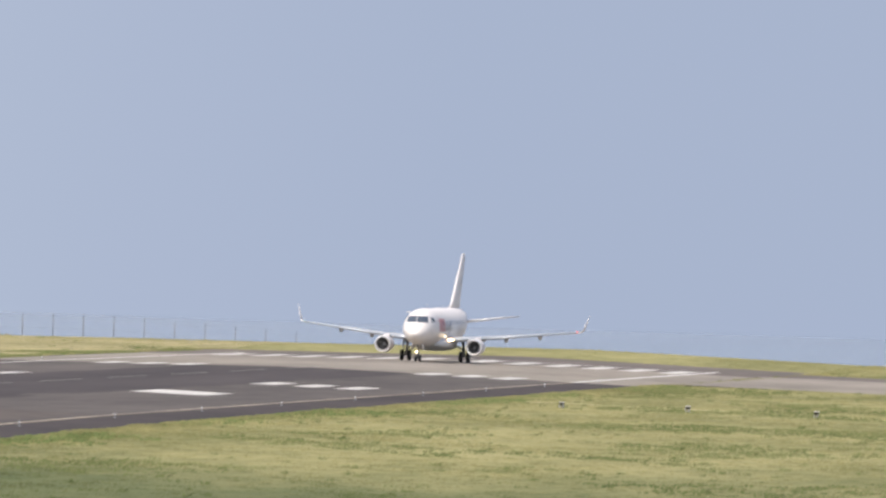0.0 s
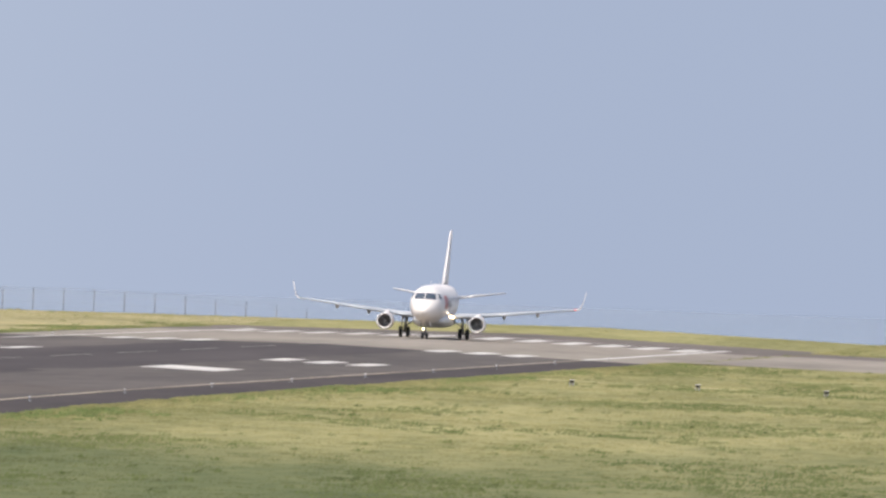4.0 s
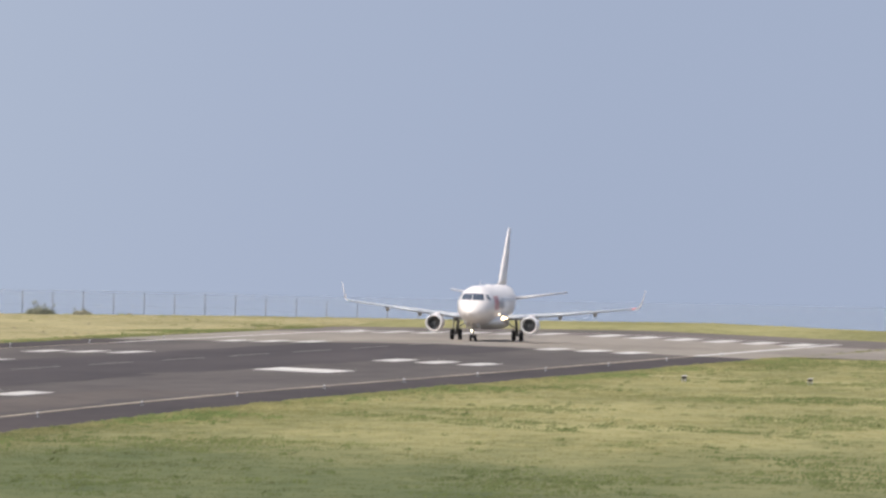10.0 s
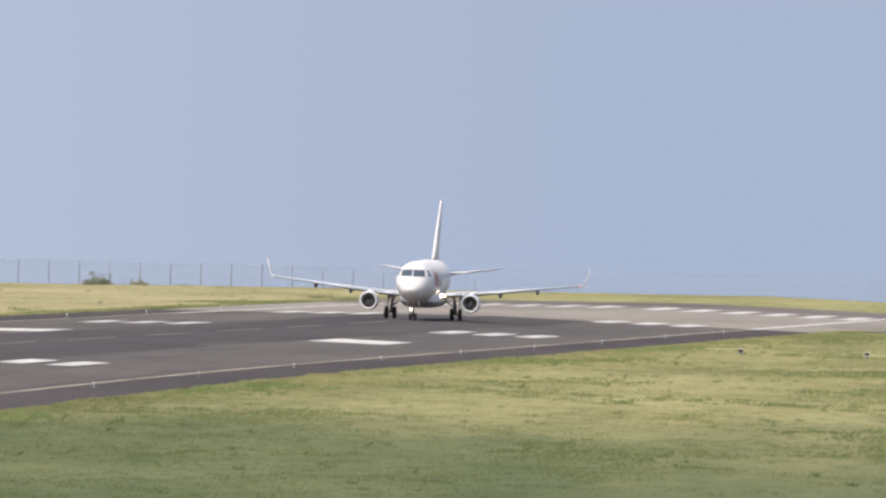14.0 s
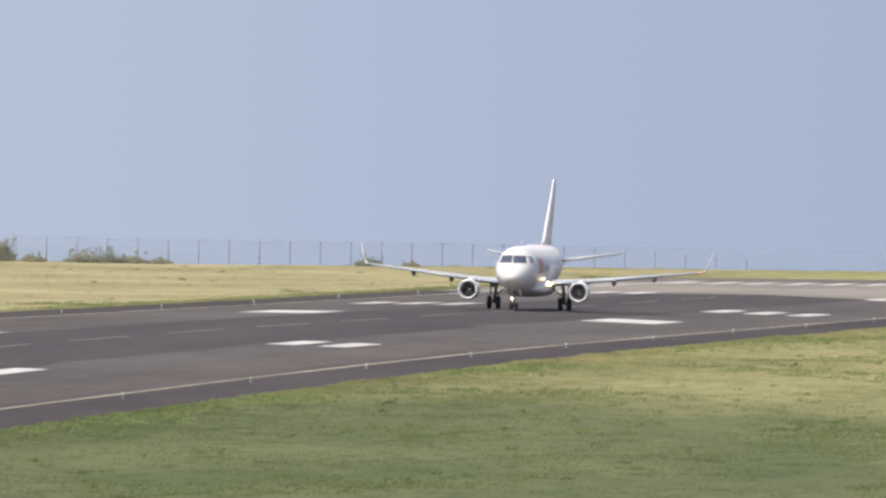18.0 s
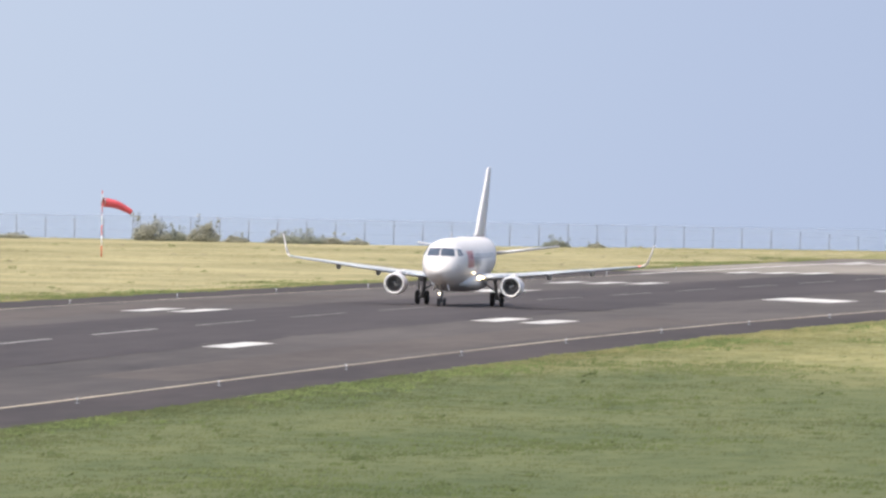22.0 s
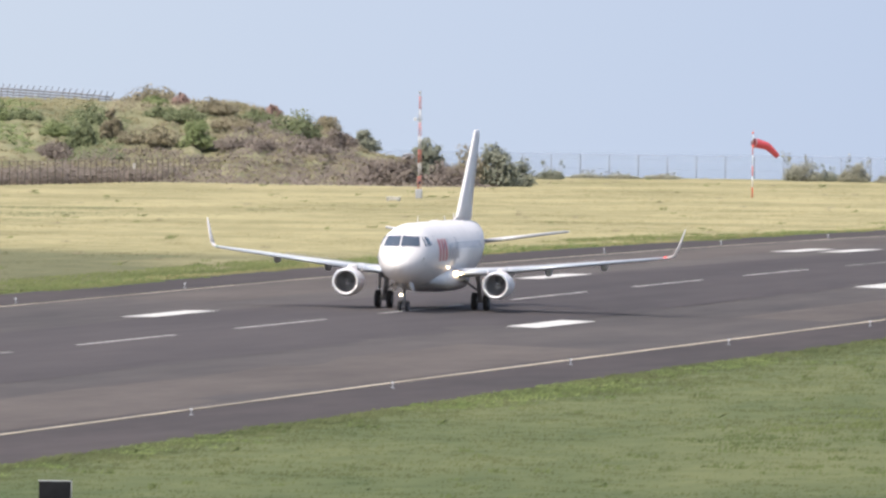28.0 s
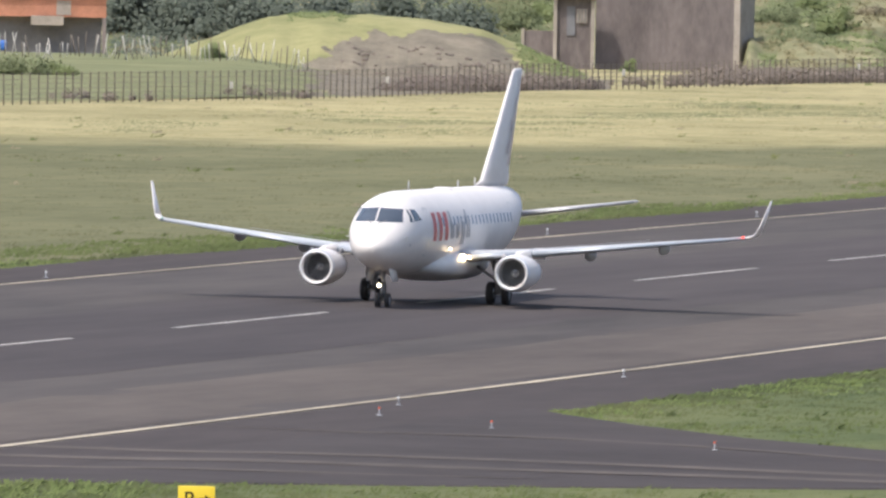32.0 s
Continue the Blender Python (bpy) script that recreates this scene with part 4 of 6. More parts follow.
    part("taxi_light", lathe([(-0.06, 0.02), (0.03, 0.075), (0.06, 0.02)], "Y", 14, (0.13, 0.14, 0.92)), M_LAMP2, ng, "glowing taxi light")
    part("taxi_light", lathe([(-0.05, 0.02), (0.03, 0.06), (0.05, 0.02)], "Y", 14, (0.0, 0.14, 1.52)), M_LENS, ng, "unlit taxi light")
    return jet


jet = airliner()


# ---- plants ----
def leaf_cloud(rnd, centre, radii, count, size, verts, faces, norms, lift=0.45):
    """Small leaf clumps spread through an uneven ball, thicker towards its skin."""
    for _ in range(count):
        d = Vector((rnd.gauss(0, 1), rnd.gauss(0, 1), rnd.gauss(0, 1)))
        if d.length < 1e-3:
            continue
        d.normalize()
        r = rnd.uniform(0.45, 1.0) ** 0.6
        r *= 0.78 + 0.45 * noise.noise(d * 2.1 + Vector(centre) * 0.37)
        p = Vector(centre) + Vector((d.x * radii[0] * r, d.y * radii[1] * r, d.z * radii[2] * r))
        s = size * rnd.uniform(0.6, 1.4)
        k = len(verts)
        o = (Vector((d.x / radii[0], d.y / radii[1], d.z / radii[2])).normalized() + Vector((0, -0.4 * lift, lift)) + Vector((rnd.gauss(0, 0.22), rnd.gauss(0, 0.22), rnd.gauss(0, 0.22)))).normalized()
        norms.extend([o] * 5)
        lay = (o + Vector((rnd.gauss(0, 0.35), rnd.gauss(0, 0.35), rnd.gauss(0, 0.35)))).normalized()
        q = lay.to_track_quat("-Y", "Z").to_matrix() @ Euler((0, rnd.uniform(0, 6.28), 0)).to_matrix()
        for a, b, c in ((-s, 0, -0.5 * s), (0, 0.1 * s, -0.65 * s), (s, 0, -0.1 * s), (0.4 * s, 0.15 * s, 0.6 * s), (-0.5 * s, -0.1 * s, 0.55 * s)):
            verts.append(tuple(p + q @ Vector((a, b, c))))
        faces.append((k, k + 1, k + 2, k + 3, k + 4) if (q @ Vector((0, -1, 0))).dot(o) > 0 else (k + 4, k + 3, k + 2, k + 1, k))


def shrub(name, at, w, h, material, label, group="", lobes=14, density=1.0, cat="shrub", leaf=1.0, wisps=0):
    """A bush or small tree: stems from the ground, limbs, and an uneven crown of leaf clumps that reaches down to the grass."""
    rnd = random.Random(int(at[0] * 31 + at[1] * 17))
    base = thing(name, at, label, cat, group)
    bm = bmesh.new()
    verts, faces, norms = [], [], []
    size = (0.07 + 0.018 * h) * leaf
    for i in range(lobes):
        a, r = rnd.uniform(0, 6.28), math.sqrt(rnd.random())
        x, y = math.cos(a) * r * w * 0.44, math.sin(a) * r * w * 0.44
        roof = h * math.sqrt(max(0.08, 1 - 0.8 * r * r)) * rnd.uniform(0.72, 1.05)
        rr = rnd.uniform(0.20, 0.34) * (0.7 + 0.3 * w / (w + 1))
        rad = (w * rr, w * rr, min(roof * 0.5, w * rr * 0.8) + 0.05)
        z = max(rad[2] * 0.8, roof - rad[2] * rnd.uniform(0.9, 1.6 if i % 2 else 1.0))
        root = (x * 0.35, y * 0.35, -0.3)
        tube(root, (x, y, z), 0.014 * h + 0.01, 6, bm, 0.008)
        leaf_cloud(rnd, (x, y, z), rad, int(90 * density), size, verts, faces, norms, 0.9)
        leaf_cloud(rnd, (x, y, z * 0.45), (rad[0] * 1.1, rad[1] * 1.1, z * 0.55), int(60 * density), size, verts, faces, norms, 0.9)
    for i in range(wisps):
        a, r = rnd.uniform(0, 6.28), rnd.uniform(0.2, 0.5)
        x, y = math.cos(a) * r * w, math.sin(a) * r * w
        top = h * rnd.uniform(0.8, 1.25)
        tube((x * 0.7, y * 0.7, h * 0.3), (x, y, top), 0.012, 5, bm, 0.005)
        leaf_cloud(rnd, (x, y, top * 0.9), (0.16 * w * 0.5, 0.16 * w * 0.5, 0.2 * h), 14, size, verts, faces, norms, 0.9)
    part("stems", bm, M_BARK, base)
    crown = from_lists("crown", verts, faces, material, norms=norms)
    crown.parent = base
    return base


def land_at(az, dist, dz=0.0):
    p = polar(az, dist)
    p.z = land_z(p.x, p.y) + dz
    return p


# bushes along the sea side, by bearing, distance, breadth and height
for az, dist, w, h, m, lab in ((7.20, 2114, 3.9, 2.6, M_OLIVEHAZE, "olive scrub bush by the sea fence"), (7.12, 2118, 3.0, 1.5, M_LEAFHAZE, "low green scrub by the sea fence"), (7.045, 2115, 3.2, 2.3, M_OLIVEHAZE, "sparse twiggy olive bush by the sea fence"),
                               (6.96, 2119, 2.6, 0.9, M_OLIVEHAZE, "low dry scrub by the sea fence"), (6.83, 2118, 3.2, 1.3, M_OLIVEHAZE, "low dry scrub by the sea fence"), (6.775, 2116, 4.0, 1.7, M_LEAFHAZE, "low spreading green scrub by the sea fence"),
                               (6.70, 2119, 3.2, 1.1, M_OLIVEHAZE, "low dry scrub by the sea fence"), (6.63, 2120, 2.6, 0.7, M_OLIVEHAZE, "low dry scrub by the sea fence"),
                               (6.07, 2114, 2.7, 1.15, M_LEAFHAZE, "round green bush by the sea fence"), (5.96, 2116, 1.8, 0.55, M_OLIVEHAZE, "small dry bush by the sea fence"),
                               (7.89, 2090, 2.8, 1.6, M_LEAFHAZE, "dark green bush by the sea fence"), (7.79, 2112, 3.6, 0.8, M_OLIVEHAZE, "low dry scrub by the sea fence"), (7.70, 2112, 3.6, 0.7, M_OLIVEHAZE, "low dry scrub by the sea fence"), (7.58, 2114, 4.0, 0.6, M_OLIVEHAZE, "low dry scrub by the sea fence")):
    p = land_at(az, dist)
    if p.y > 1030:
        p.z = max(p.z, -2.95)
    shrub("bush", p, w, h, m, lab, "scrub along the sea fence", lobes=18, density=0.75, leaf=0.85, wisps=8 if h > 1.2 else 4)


# ---- sea fence ----
def sea_fence():
    fence = thing("chain_link_fence", land_at(6.6, 2136), "dark-posted chain-link fence along the cliff edge", "fence")
    inv = fence.matrix_world.inverted()
    bm = tube((0, 0, 0), (0, 0, 2.35), 0.045, 8)
    tube((0, 0, 2.35), (0.05, -0.28, 2.72), 0.03, 6, bm)
    post = part("post", bm, M_POST, fence)
    tops = []
    step = math.degrees(3.0 / 2136)
    k = 0
    az = 8.05
    while az > 5.05:
        p = polar(az, 2136 + 6 * noise.noise((az, 0, 0)))
        drop = max(0, 5.62 - az) ** 1.3 * 2.4
        p.z = -3.05 - drop
        ob = post if k == 0 else new("post", post.data)
        ob.parent = fence
        ob.matrix_basis = inv @ Matrix.Translation(p)
        tops.append(inv @ p)
        az -= step
        k += 1
    for hgt in (1.3, 2.3, 2.7):
        part("wire", long_tube([a + Vector((0, -0.05, hgt)) for a in tops], 0.007, 4), M_WIRE, fence)


sea_fence()


# ---- inland fence, running beside the runway ----
FENCE = [(-146.5, 240), (-146.5, 450), (-151, 600), (-152, 740), (-147, 810), (-145, 930)]


def inland_fence():
    fence = thing("inland_fence", (-150, 560, land_z(-150, 560)), "tall rusty post-and-mesh boundary fence", "fence")
    inv = fence.matrix_world.inverted()
    post = part("fence_post", box(-0.045, 0.045, -0.045, 0.045, -0.3, 2.25, 0.008), M_SLAT, fence)
    ys = [p[1] for p in FENCE]
    xs = [p[0] for p in FENCE]
    y, k, pts = 262.0, 0, []
    rnd = random.Random(4)
    while y < 925:
        x = float(np.interp(y, ys, xs))
        p = Vector((x, y, land_z(x, y)))
        pts.append(inv @ p)
        if k < 300 and not 716 < y < 722:
            ob = post if k == 0 else new("fence_post", post.data)
            ob.parent = fence
            ob.matrix_basis = inv @ Matrix.Translation(p) @ Euler((rnd.uniform(-.02, .02), rnd.uniform(-.02, .02), 0)).to_matrix().to_4x4()
        y += 3.0
        k += 1
    for hgt in (0.4, 0.75, 1.1, 1.45, 1.8, 2.15):
        part("rail", long_tube([a + Vector((0.06, 0, hgt)) for a in pts[::3]], 0.018, 4), M_SLAT, fence)
    for az, z in ((11.36, 0.9), (10.93, 1.1), (10.55, 1.2), (10.27, 1.2), (9.62, 1.25), (9.05, 1.25), (8.78, 1.25)):
        a = radians(az)
        best = min((abs(math.atan2(EX - np.interp(q, ys, xs), q - EY) - a), q) for q in np.arange(262, 925, 1.0))[1]
        x = float(np.interp(best, ys, xs))
        n = part("notice_board", box(-0.13, 0.13, -0.02, 0.02, 0, 0.52, 0.01), M_POSTPALE, fence, "white notice board")
        n.matrix_basis = inv @ Matrix.Translation((x + 0.25, best - 0.1, land_z(x, best) + z))


inland_fence()


# ---- hill behind the fence ----
# bearings and top slopes of the brow
HILL_AZ = (8.0, 8.17, 8.4, 8.5, 8.62, 8.77, 9.1, 9.6, 9.9, 10.3, 10.9, 11.5, 12.6)
HILL_EL = (-0.0098, -0.0094, -0.0086, -0.0078, -0.0069, -0.0063, -0.00625, -0.0062, -0.0062, -0.0063, -0.0064, -0.0069, -0.0072)


def hill_point(a, s):
    """A place on the hillside: bearing a, and s from the foot (0) over the brow (0.72) to the back (1)."""
    top = float(np.interp(a, HILL_AZ, HILL_EL))
    back = float(np.interp(a, (8.0, 9.0, 9.92, 9.96, 10.5, 12.6), (0, 0, 0, 55, 75, 110)))
    d0, d1 = 1945 + back, 2040 + back
    d = d0 + (d1 - d0) * min(1, s / 0.72) + max(0, s - 0.72) * 900
    t = min(1, s / 0.72)
    t = t * t * (3 - 2 * t)
    nz = noise.noise((a * 9, s * 5, 1.0)) * 0.9 + noise.noise((a * 31, s * 15, 4.0)) * 0.5 + noise.noise((a * 90, s * 40, 6.0)) * 0.22
    z = -2.4 + (EZ + top * d1 + 2.4) * t + nz * math.sin(math.pi * min(1, s / 0.72))
    if s > 0.72:
        z = EZ + (top - 0.0008 * (s - 0.72) / 0.28) * d
    return polar(a, d, z)


def hill():
    azs, steps = np.linspace(8.0, 12.6, 420), np.linspace(0, 1, 70)
    verts = [tuple(hill_point(a, s)) for a in azs for s in steps]
    n = len(steps)
    faces = [(i * n + j, i * n + j + 1, (i + 1) * n + j + 1, (i + 1) * n + j) for i in range(len(azs) - 1) for j in range(n - 1)]
    ob = from_lists("hillside", verts, faces, M_HILL, True)
    tagged(ob, "scrubby hillside, green and straw coloured", "hill", kind="structure")


hill()


def earth_ridge():
    """A bare earth bank on the skyline behind the plateau."""
    azs = np.linspace(9.45, 11.0, 70)
    verts, faces = [], []
    for a in azs:
        el = float(np.interp(a, (9.45, 9.62, 9.9, 10.1, 10.3, 10.7, 11.0), (-0.0061, -0.00575, -0.00552, -0.00522, -0.00508, -0.00515, -0.0056)))
        for k, (d, f) in enumerate(((2180, 0.0), (2215, 0.7), (2245, 1.0), (2290, 0.9), (2400, 0.0))):
            z = EZ - 0.0064 * d + f * (EZ + el * 2245 - (EZ - 0.0064 * d)) + 0.35 * f * noise.noise((a * 25, k * 1.3, 3.0))
            verts.append(tuple(polar(a, d, z)))
    for i in range(len(azs) - 1):
        for j in range(4):
            k = i * 5 + j
            faces.append((k, k + 1, k + 6, k + 5))
    ob = from_lists("earth_bank", verts, faces, M_EARTH, True)
    tagged(ob, "bare brown earth bank on the skyline", "bank", kind="structure")


earth_ridge()


def hill_scrub(name, label, material, clumps, seed, keep, size, flat=0.35):
    """Low scrub and tall grass hugging the hillside."""
    r = random.Random(seed)
    verts, faces, norms = [], [], []
    made = 0
    while made < clumps:
        a, q = r.uniform(8.05, 12.3), r.random() * 0.78
        if (9.9 < a < 10.47 and q < 0.5) or not keep(a, q):
            continue
        p = hill_point(a, q)
        made += 1
        w = r.uniform(0.5, 1.5) * size
        leaf_cloud(r, (p.x, p.y, p.z), (w * 1.3, w * 1.3, w * r.uniform(0.6, 1.2) * flat), 44, 0.12, verts, faces, norms, 1.6)
    ob = from_lists(name, verts, faces, material, norms=norms)
    tagged(ob, label, "scrub", kind="stuff")


def shady(a, q):
    """The hollow beside the concrete wall and the gully below the round bushes, their shade drawn as darker scrub."""
    return (9.66 < a < 9.87 and q > 0.30) or (9.08 < a < 9.24 and 0.25 < q < 0.5)


hill_scrub("tower_thicket", "dense green thicket beside the tower", M_LEAF, 1100, 25, lambda a, q: 10.44 < a < 10.74 and q > 0.1, 1.2, 0.6)
hill_scrub("dark_thicket", "dense dark green thicket behind the paddock", M_LEAFDARK, 2200, 27, lambda a, q: a > 10.70 and q > 0.05, 1.3, 0.8)
hill_scrub("dark_scrub", "dark green scrub painting shade into the hollows of the hillside", M_LEAF, 900, 21, lambda a, q: a < 10 and shady(a, q), 0.9, 0.5)
hill_scrub("green_scrub", "fresh green scrub covering parts of the hillside", M_LEAF2, 2200, 22, lambda a, q: a > 9.2 and noise.noise((a * 6.0, q * 7.0, 7.0)) > 0.02, 0.8)
hill_scrub("straw_grass", "tall straw coloured grass on the hillside", M_TALLGRASS, 2600, 26, lambda a, q: q > 0.12 and noise.noise((a * 6.0, q * 7.0, 7.0)) < 0.08, 0.8)
hill_scrub("dry_scrub", "dry brown scrub along the foot of the hill", M_LEAF3, 1500, 23, lambda a, q: (q < 0.26 and a < 9.55) or (a < 9.1 and noise.noise((a * 6.0, q * 5.0, 11.0)) > -0.12), 0.9, 0.5)
hill_scrub("brown_thicket", "brown leafless thicket at the low end of the hill", M_BRUSH, 1500, 24, lambda a, q: a < 9.3 and q < 0.30 + 0.25 * (a < 8.75), 1.0, 0.7)


def fence_brush():
    """Dense dry brush grown up behind the inland fence."""
    r = random.Random(31)
    verts, faces, norms = [], [], []
    ys, xs = [p[1] for p in FENCE], [p[0] for p in FENCE]
    for _ in range(6500):
        y = r.uniform(300, 1000)
        k = float(np.interp(y, (300, 420, 548, 570, 622, 634, 698, 712, 1000), (-0.1, -0.05, 0.0, 0.8, 0.8, 0.03, 0.05, 1.0, 1.0))) + 0.25 * noise.noise((y * 0.03, 0, 8.0))
        if r.random() > k:
            continue
        x = float(np.interp(y, ys, xs)) - r.uniform(0.8, 9.0)
        w = r.uniform(0.55, 1.05) * (0.6 + 0.5 * min(1, k))
        tall = 1.0 + 0.45 * noise.noise((y * 0.012, 0, 3.0))
        leaf_cloud(r, (x, y, land_z(x, y) + 0.55 * w * tall), (w, w * 1.6, w * tall), 40, 0.11, verts, faces, norms, 0.9)
    ob = from_lists("fence_brush", verts, faces, M_BRUSH, norms=norms)
    tagged(ob, "dense dry brown brush grown up behind the fence", "brush", kind="stuff")


fence_brush()


def on_hill(az, el):
    """The place on the hillside at that bearing that is seen under that slope."""
    best = min((abs((hill_point(az, q).z - EZ) / math.hypot(hill_point(az, q).x - EX, hill_point(az, q).y - EY) - el), q) for q in np.linspace(0.02, 0.74, 60))
    return hill_point(az, best[1])


# bushes on the hill: bearing, slope of the foot, breadth, height
for az, el, w, h, m, lab in (
        (9.44, -0.00726, 3.7, 2.6, M_LEAF2, "rounded green bush on the slope"), (9.557, -0.00718, 4.2, 1.4, M_LEAF3, "low olive bush on the slope"), (9.463, -0.00748, 2.4, 1.4, M_BRUSH, "small dry brown bush on the slope"),
        (9.173, -0.00745, 5.2, 2.5, M_LEAF, "large rounded dark green bush on the slope"), (9.267, -0.00797, 4.0, 2.0, M_LEAF2, "spreading green bush on the slope"), (9.11, -0.00814, 2.0, 3.2, M_LEAF3, "narrow olive bush on the slope"), (9.188, -0.00844, 2.6, 2.8, M_LEAF, "dark green bush low on the slope"),
        (8.874, -0.00845, 3.8, 3.3, M_LEAF2, "bright green bush on the slope"), (8.899, -0.00718, 4.2, 1.9, M_LEAF, "green bush below the brow"), (8.994, -0.00622, 5.6, 2.0, M_LEAF3, "rounded brown-green bush on the hilltop"), (8.991, -0.00640, 2.4, 1.2, M_LEAF2, "small green bush on the hilltop"),
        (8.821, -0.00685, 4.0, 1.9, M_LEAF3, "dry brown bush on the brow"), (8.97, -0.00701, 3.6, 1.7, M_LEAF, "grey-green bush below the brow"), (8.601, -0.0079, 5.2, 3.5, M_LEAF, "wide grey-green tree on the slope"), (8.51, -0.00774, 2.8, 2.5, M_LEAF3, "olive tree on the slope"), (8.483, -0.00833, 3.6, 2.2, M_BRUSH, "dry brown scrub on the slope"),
        (8.409, -0.00853, 2.7, 2.4, M_LEAFHAZE, "small round green tree on the slope"), (8.703, -0.00725, 3.4, 1.8, M_LEAF, "green bush on the brow"), (8.919, -0.00639, 1.6, 1.4, M_PINKDRY, "pinkish dry bush on the brow"), (8.661, -0.00691, 1.4, 1.4, M_PINKDRY, "pinkish dry bush on the brow"),
        (9.674, -0.00804, 4.1, 3.2, M_LEAF2, "spreading green bush beside the hollow"), (9.753, -0.00697, 3.1, 1.7, M_LEAF2, "green bush on the brow"), (9.266, -0.00896, 4.5, 2.3, M_BRUSH, "dry brown thicket at the foot of the hill"), (9.353, -0.00723, 4.2, 1.6, M_LEAF, "twiggy dark green bush on the slope"),
        (8.773, -0.00755, 4.2, 1.7, M_LEAF3, "dry olive scrub on the slope"), (9.926, -0.00653, 2.6, 1.2, M_LEAF2, "green bush on the corner of the concrete wall"), (9.008, -0.00838, 5.4, 2.6, M_LEAF3, "dull olive scrub on the slope"), (8.741, -0.00849, 6.0, 2.2, M_BRUSH, "dry brown scrub at the foot of the hill"), (9.839, -0.0076, 4.8, 2.4, M_LEAF, "dark green scrub beside the concrete wall"),
        (8.584, -0.00872, 6.4, 2.2, M_BRUSH, "dry brown scrub at the foot of the hill"), (10.559, -0.00809, 5.0, 3.2, M_LEAF, "dense green bush beside the tower"), (10.481, -0.00779, 3.8, 2.8, M_LEAF2, "green bush beside the tower"), (10.653, -0.00812, 4.0, 2.8, M_LEAF, "dense green bush behind the mound"),
        (10.42, -0.0066, 6.6, 2.8, M_LEAF, "wide green tree behind the tower"), (10.607, -0.0067, 4.0, 2.2, M_LEAF, "green tree behind the tower"), (10.318, -0.0066, 3.6, 2.0, M_LEAF, "green bush above the concrete wall")):
    shrub("scrub_bush", on_hill(az, el), w, h, m, lab, "scrub on the hill", lobes=16, density=1.0)

# trees and bushes on the flat, by bearing, distance, breadth and height
for az, dist, w, h, m, lab in (
        (8.287, 1960, 4.0, 3.6, M_BRUSH, "dry brown scrub behind the mast"), (8.232, 1965, 3.4, 4.9, M_LEAFHAZE, "upright dark green tree near the mast"), (8.12, 1970, 4.2, 4.2, M_LEAF3, "dull olive tree near the mast"), (8.04, 1970, 3.9, 4.8, M_LEAFHAZE, "dark green tree near the mast"), (7.975, 1975, 3.4, 3.0, M_LEAFHAZE, "dark green bush near the sea fence"), (8.36, 1962, 5.0, 3.6, M_BRUSH, "dry brown scrub at the foot of the hill"), (8.17, 1962, 5.0, 3.0, M_BRUSH, "dry brown scrub near the mast"),
        ):
    p = polar(az, dist)
    p.z = max(land_z(p.x, p.y), -3.0)
    shrub("tree" if h > 2.6 else "scrub_bush", p, w, h, m, lab, "scrub on the hill", lobes=18, density=0.9, cat="tree" if h > 2.6 else "shrub")

# dark trees at the foot of the hill behind the mound and the paddock
rnd = random.Random(11)
for k in range(17):
    az = 10.72 + 0.058 * k
    h = rnd.uniform(4.6, 6.2)
    shrub("tree", on_hill(az, -0.0089 + rnd.uniform(-0.0002, 0.0003)), rnd.uniform(5.5, 7.5), h, M_LEAFDARK, "dark green tree behind the paddock" if az > 11.3 else "dark green tree behind the mound", "trees behind the paddock", lobes=20, density=1.3, cat="tree")


# ---- concrete wall and tower on the hill ----
def wall_between(name, az0, az1, dist0, dist1, zb, zt, thick, material, parent):
    a, b = polar(az0, dist0), polar(az1, dist1)
    d = (b - a).normalized()
    nrm = Vector((d.y, -d.x, 0))
    if nrm.dot(Vector((EX, EY, 0)) - a) > 0:
        nrm = -nrm
    bm = bmesh.new()
    for z in (zb, zt):
        for q in (a, b, b + nrm * thick, a + nrm * thick):
            bm.verts.new((q.x, q.y, z))
    bm.verts.ensure_lookup_table()
    for f in ((0, 3, 2, 1), (4, 5, 6, 7), (0, 1, 5, 4), (1, 2, 6, 5), (2, 3, 7, 6), (3, 0, 4, 7)):
        bm.faces.new([bm.verts[i] for i in f])
    return part(name, bm, material, parent, smooth=False)


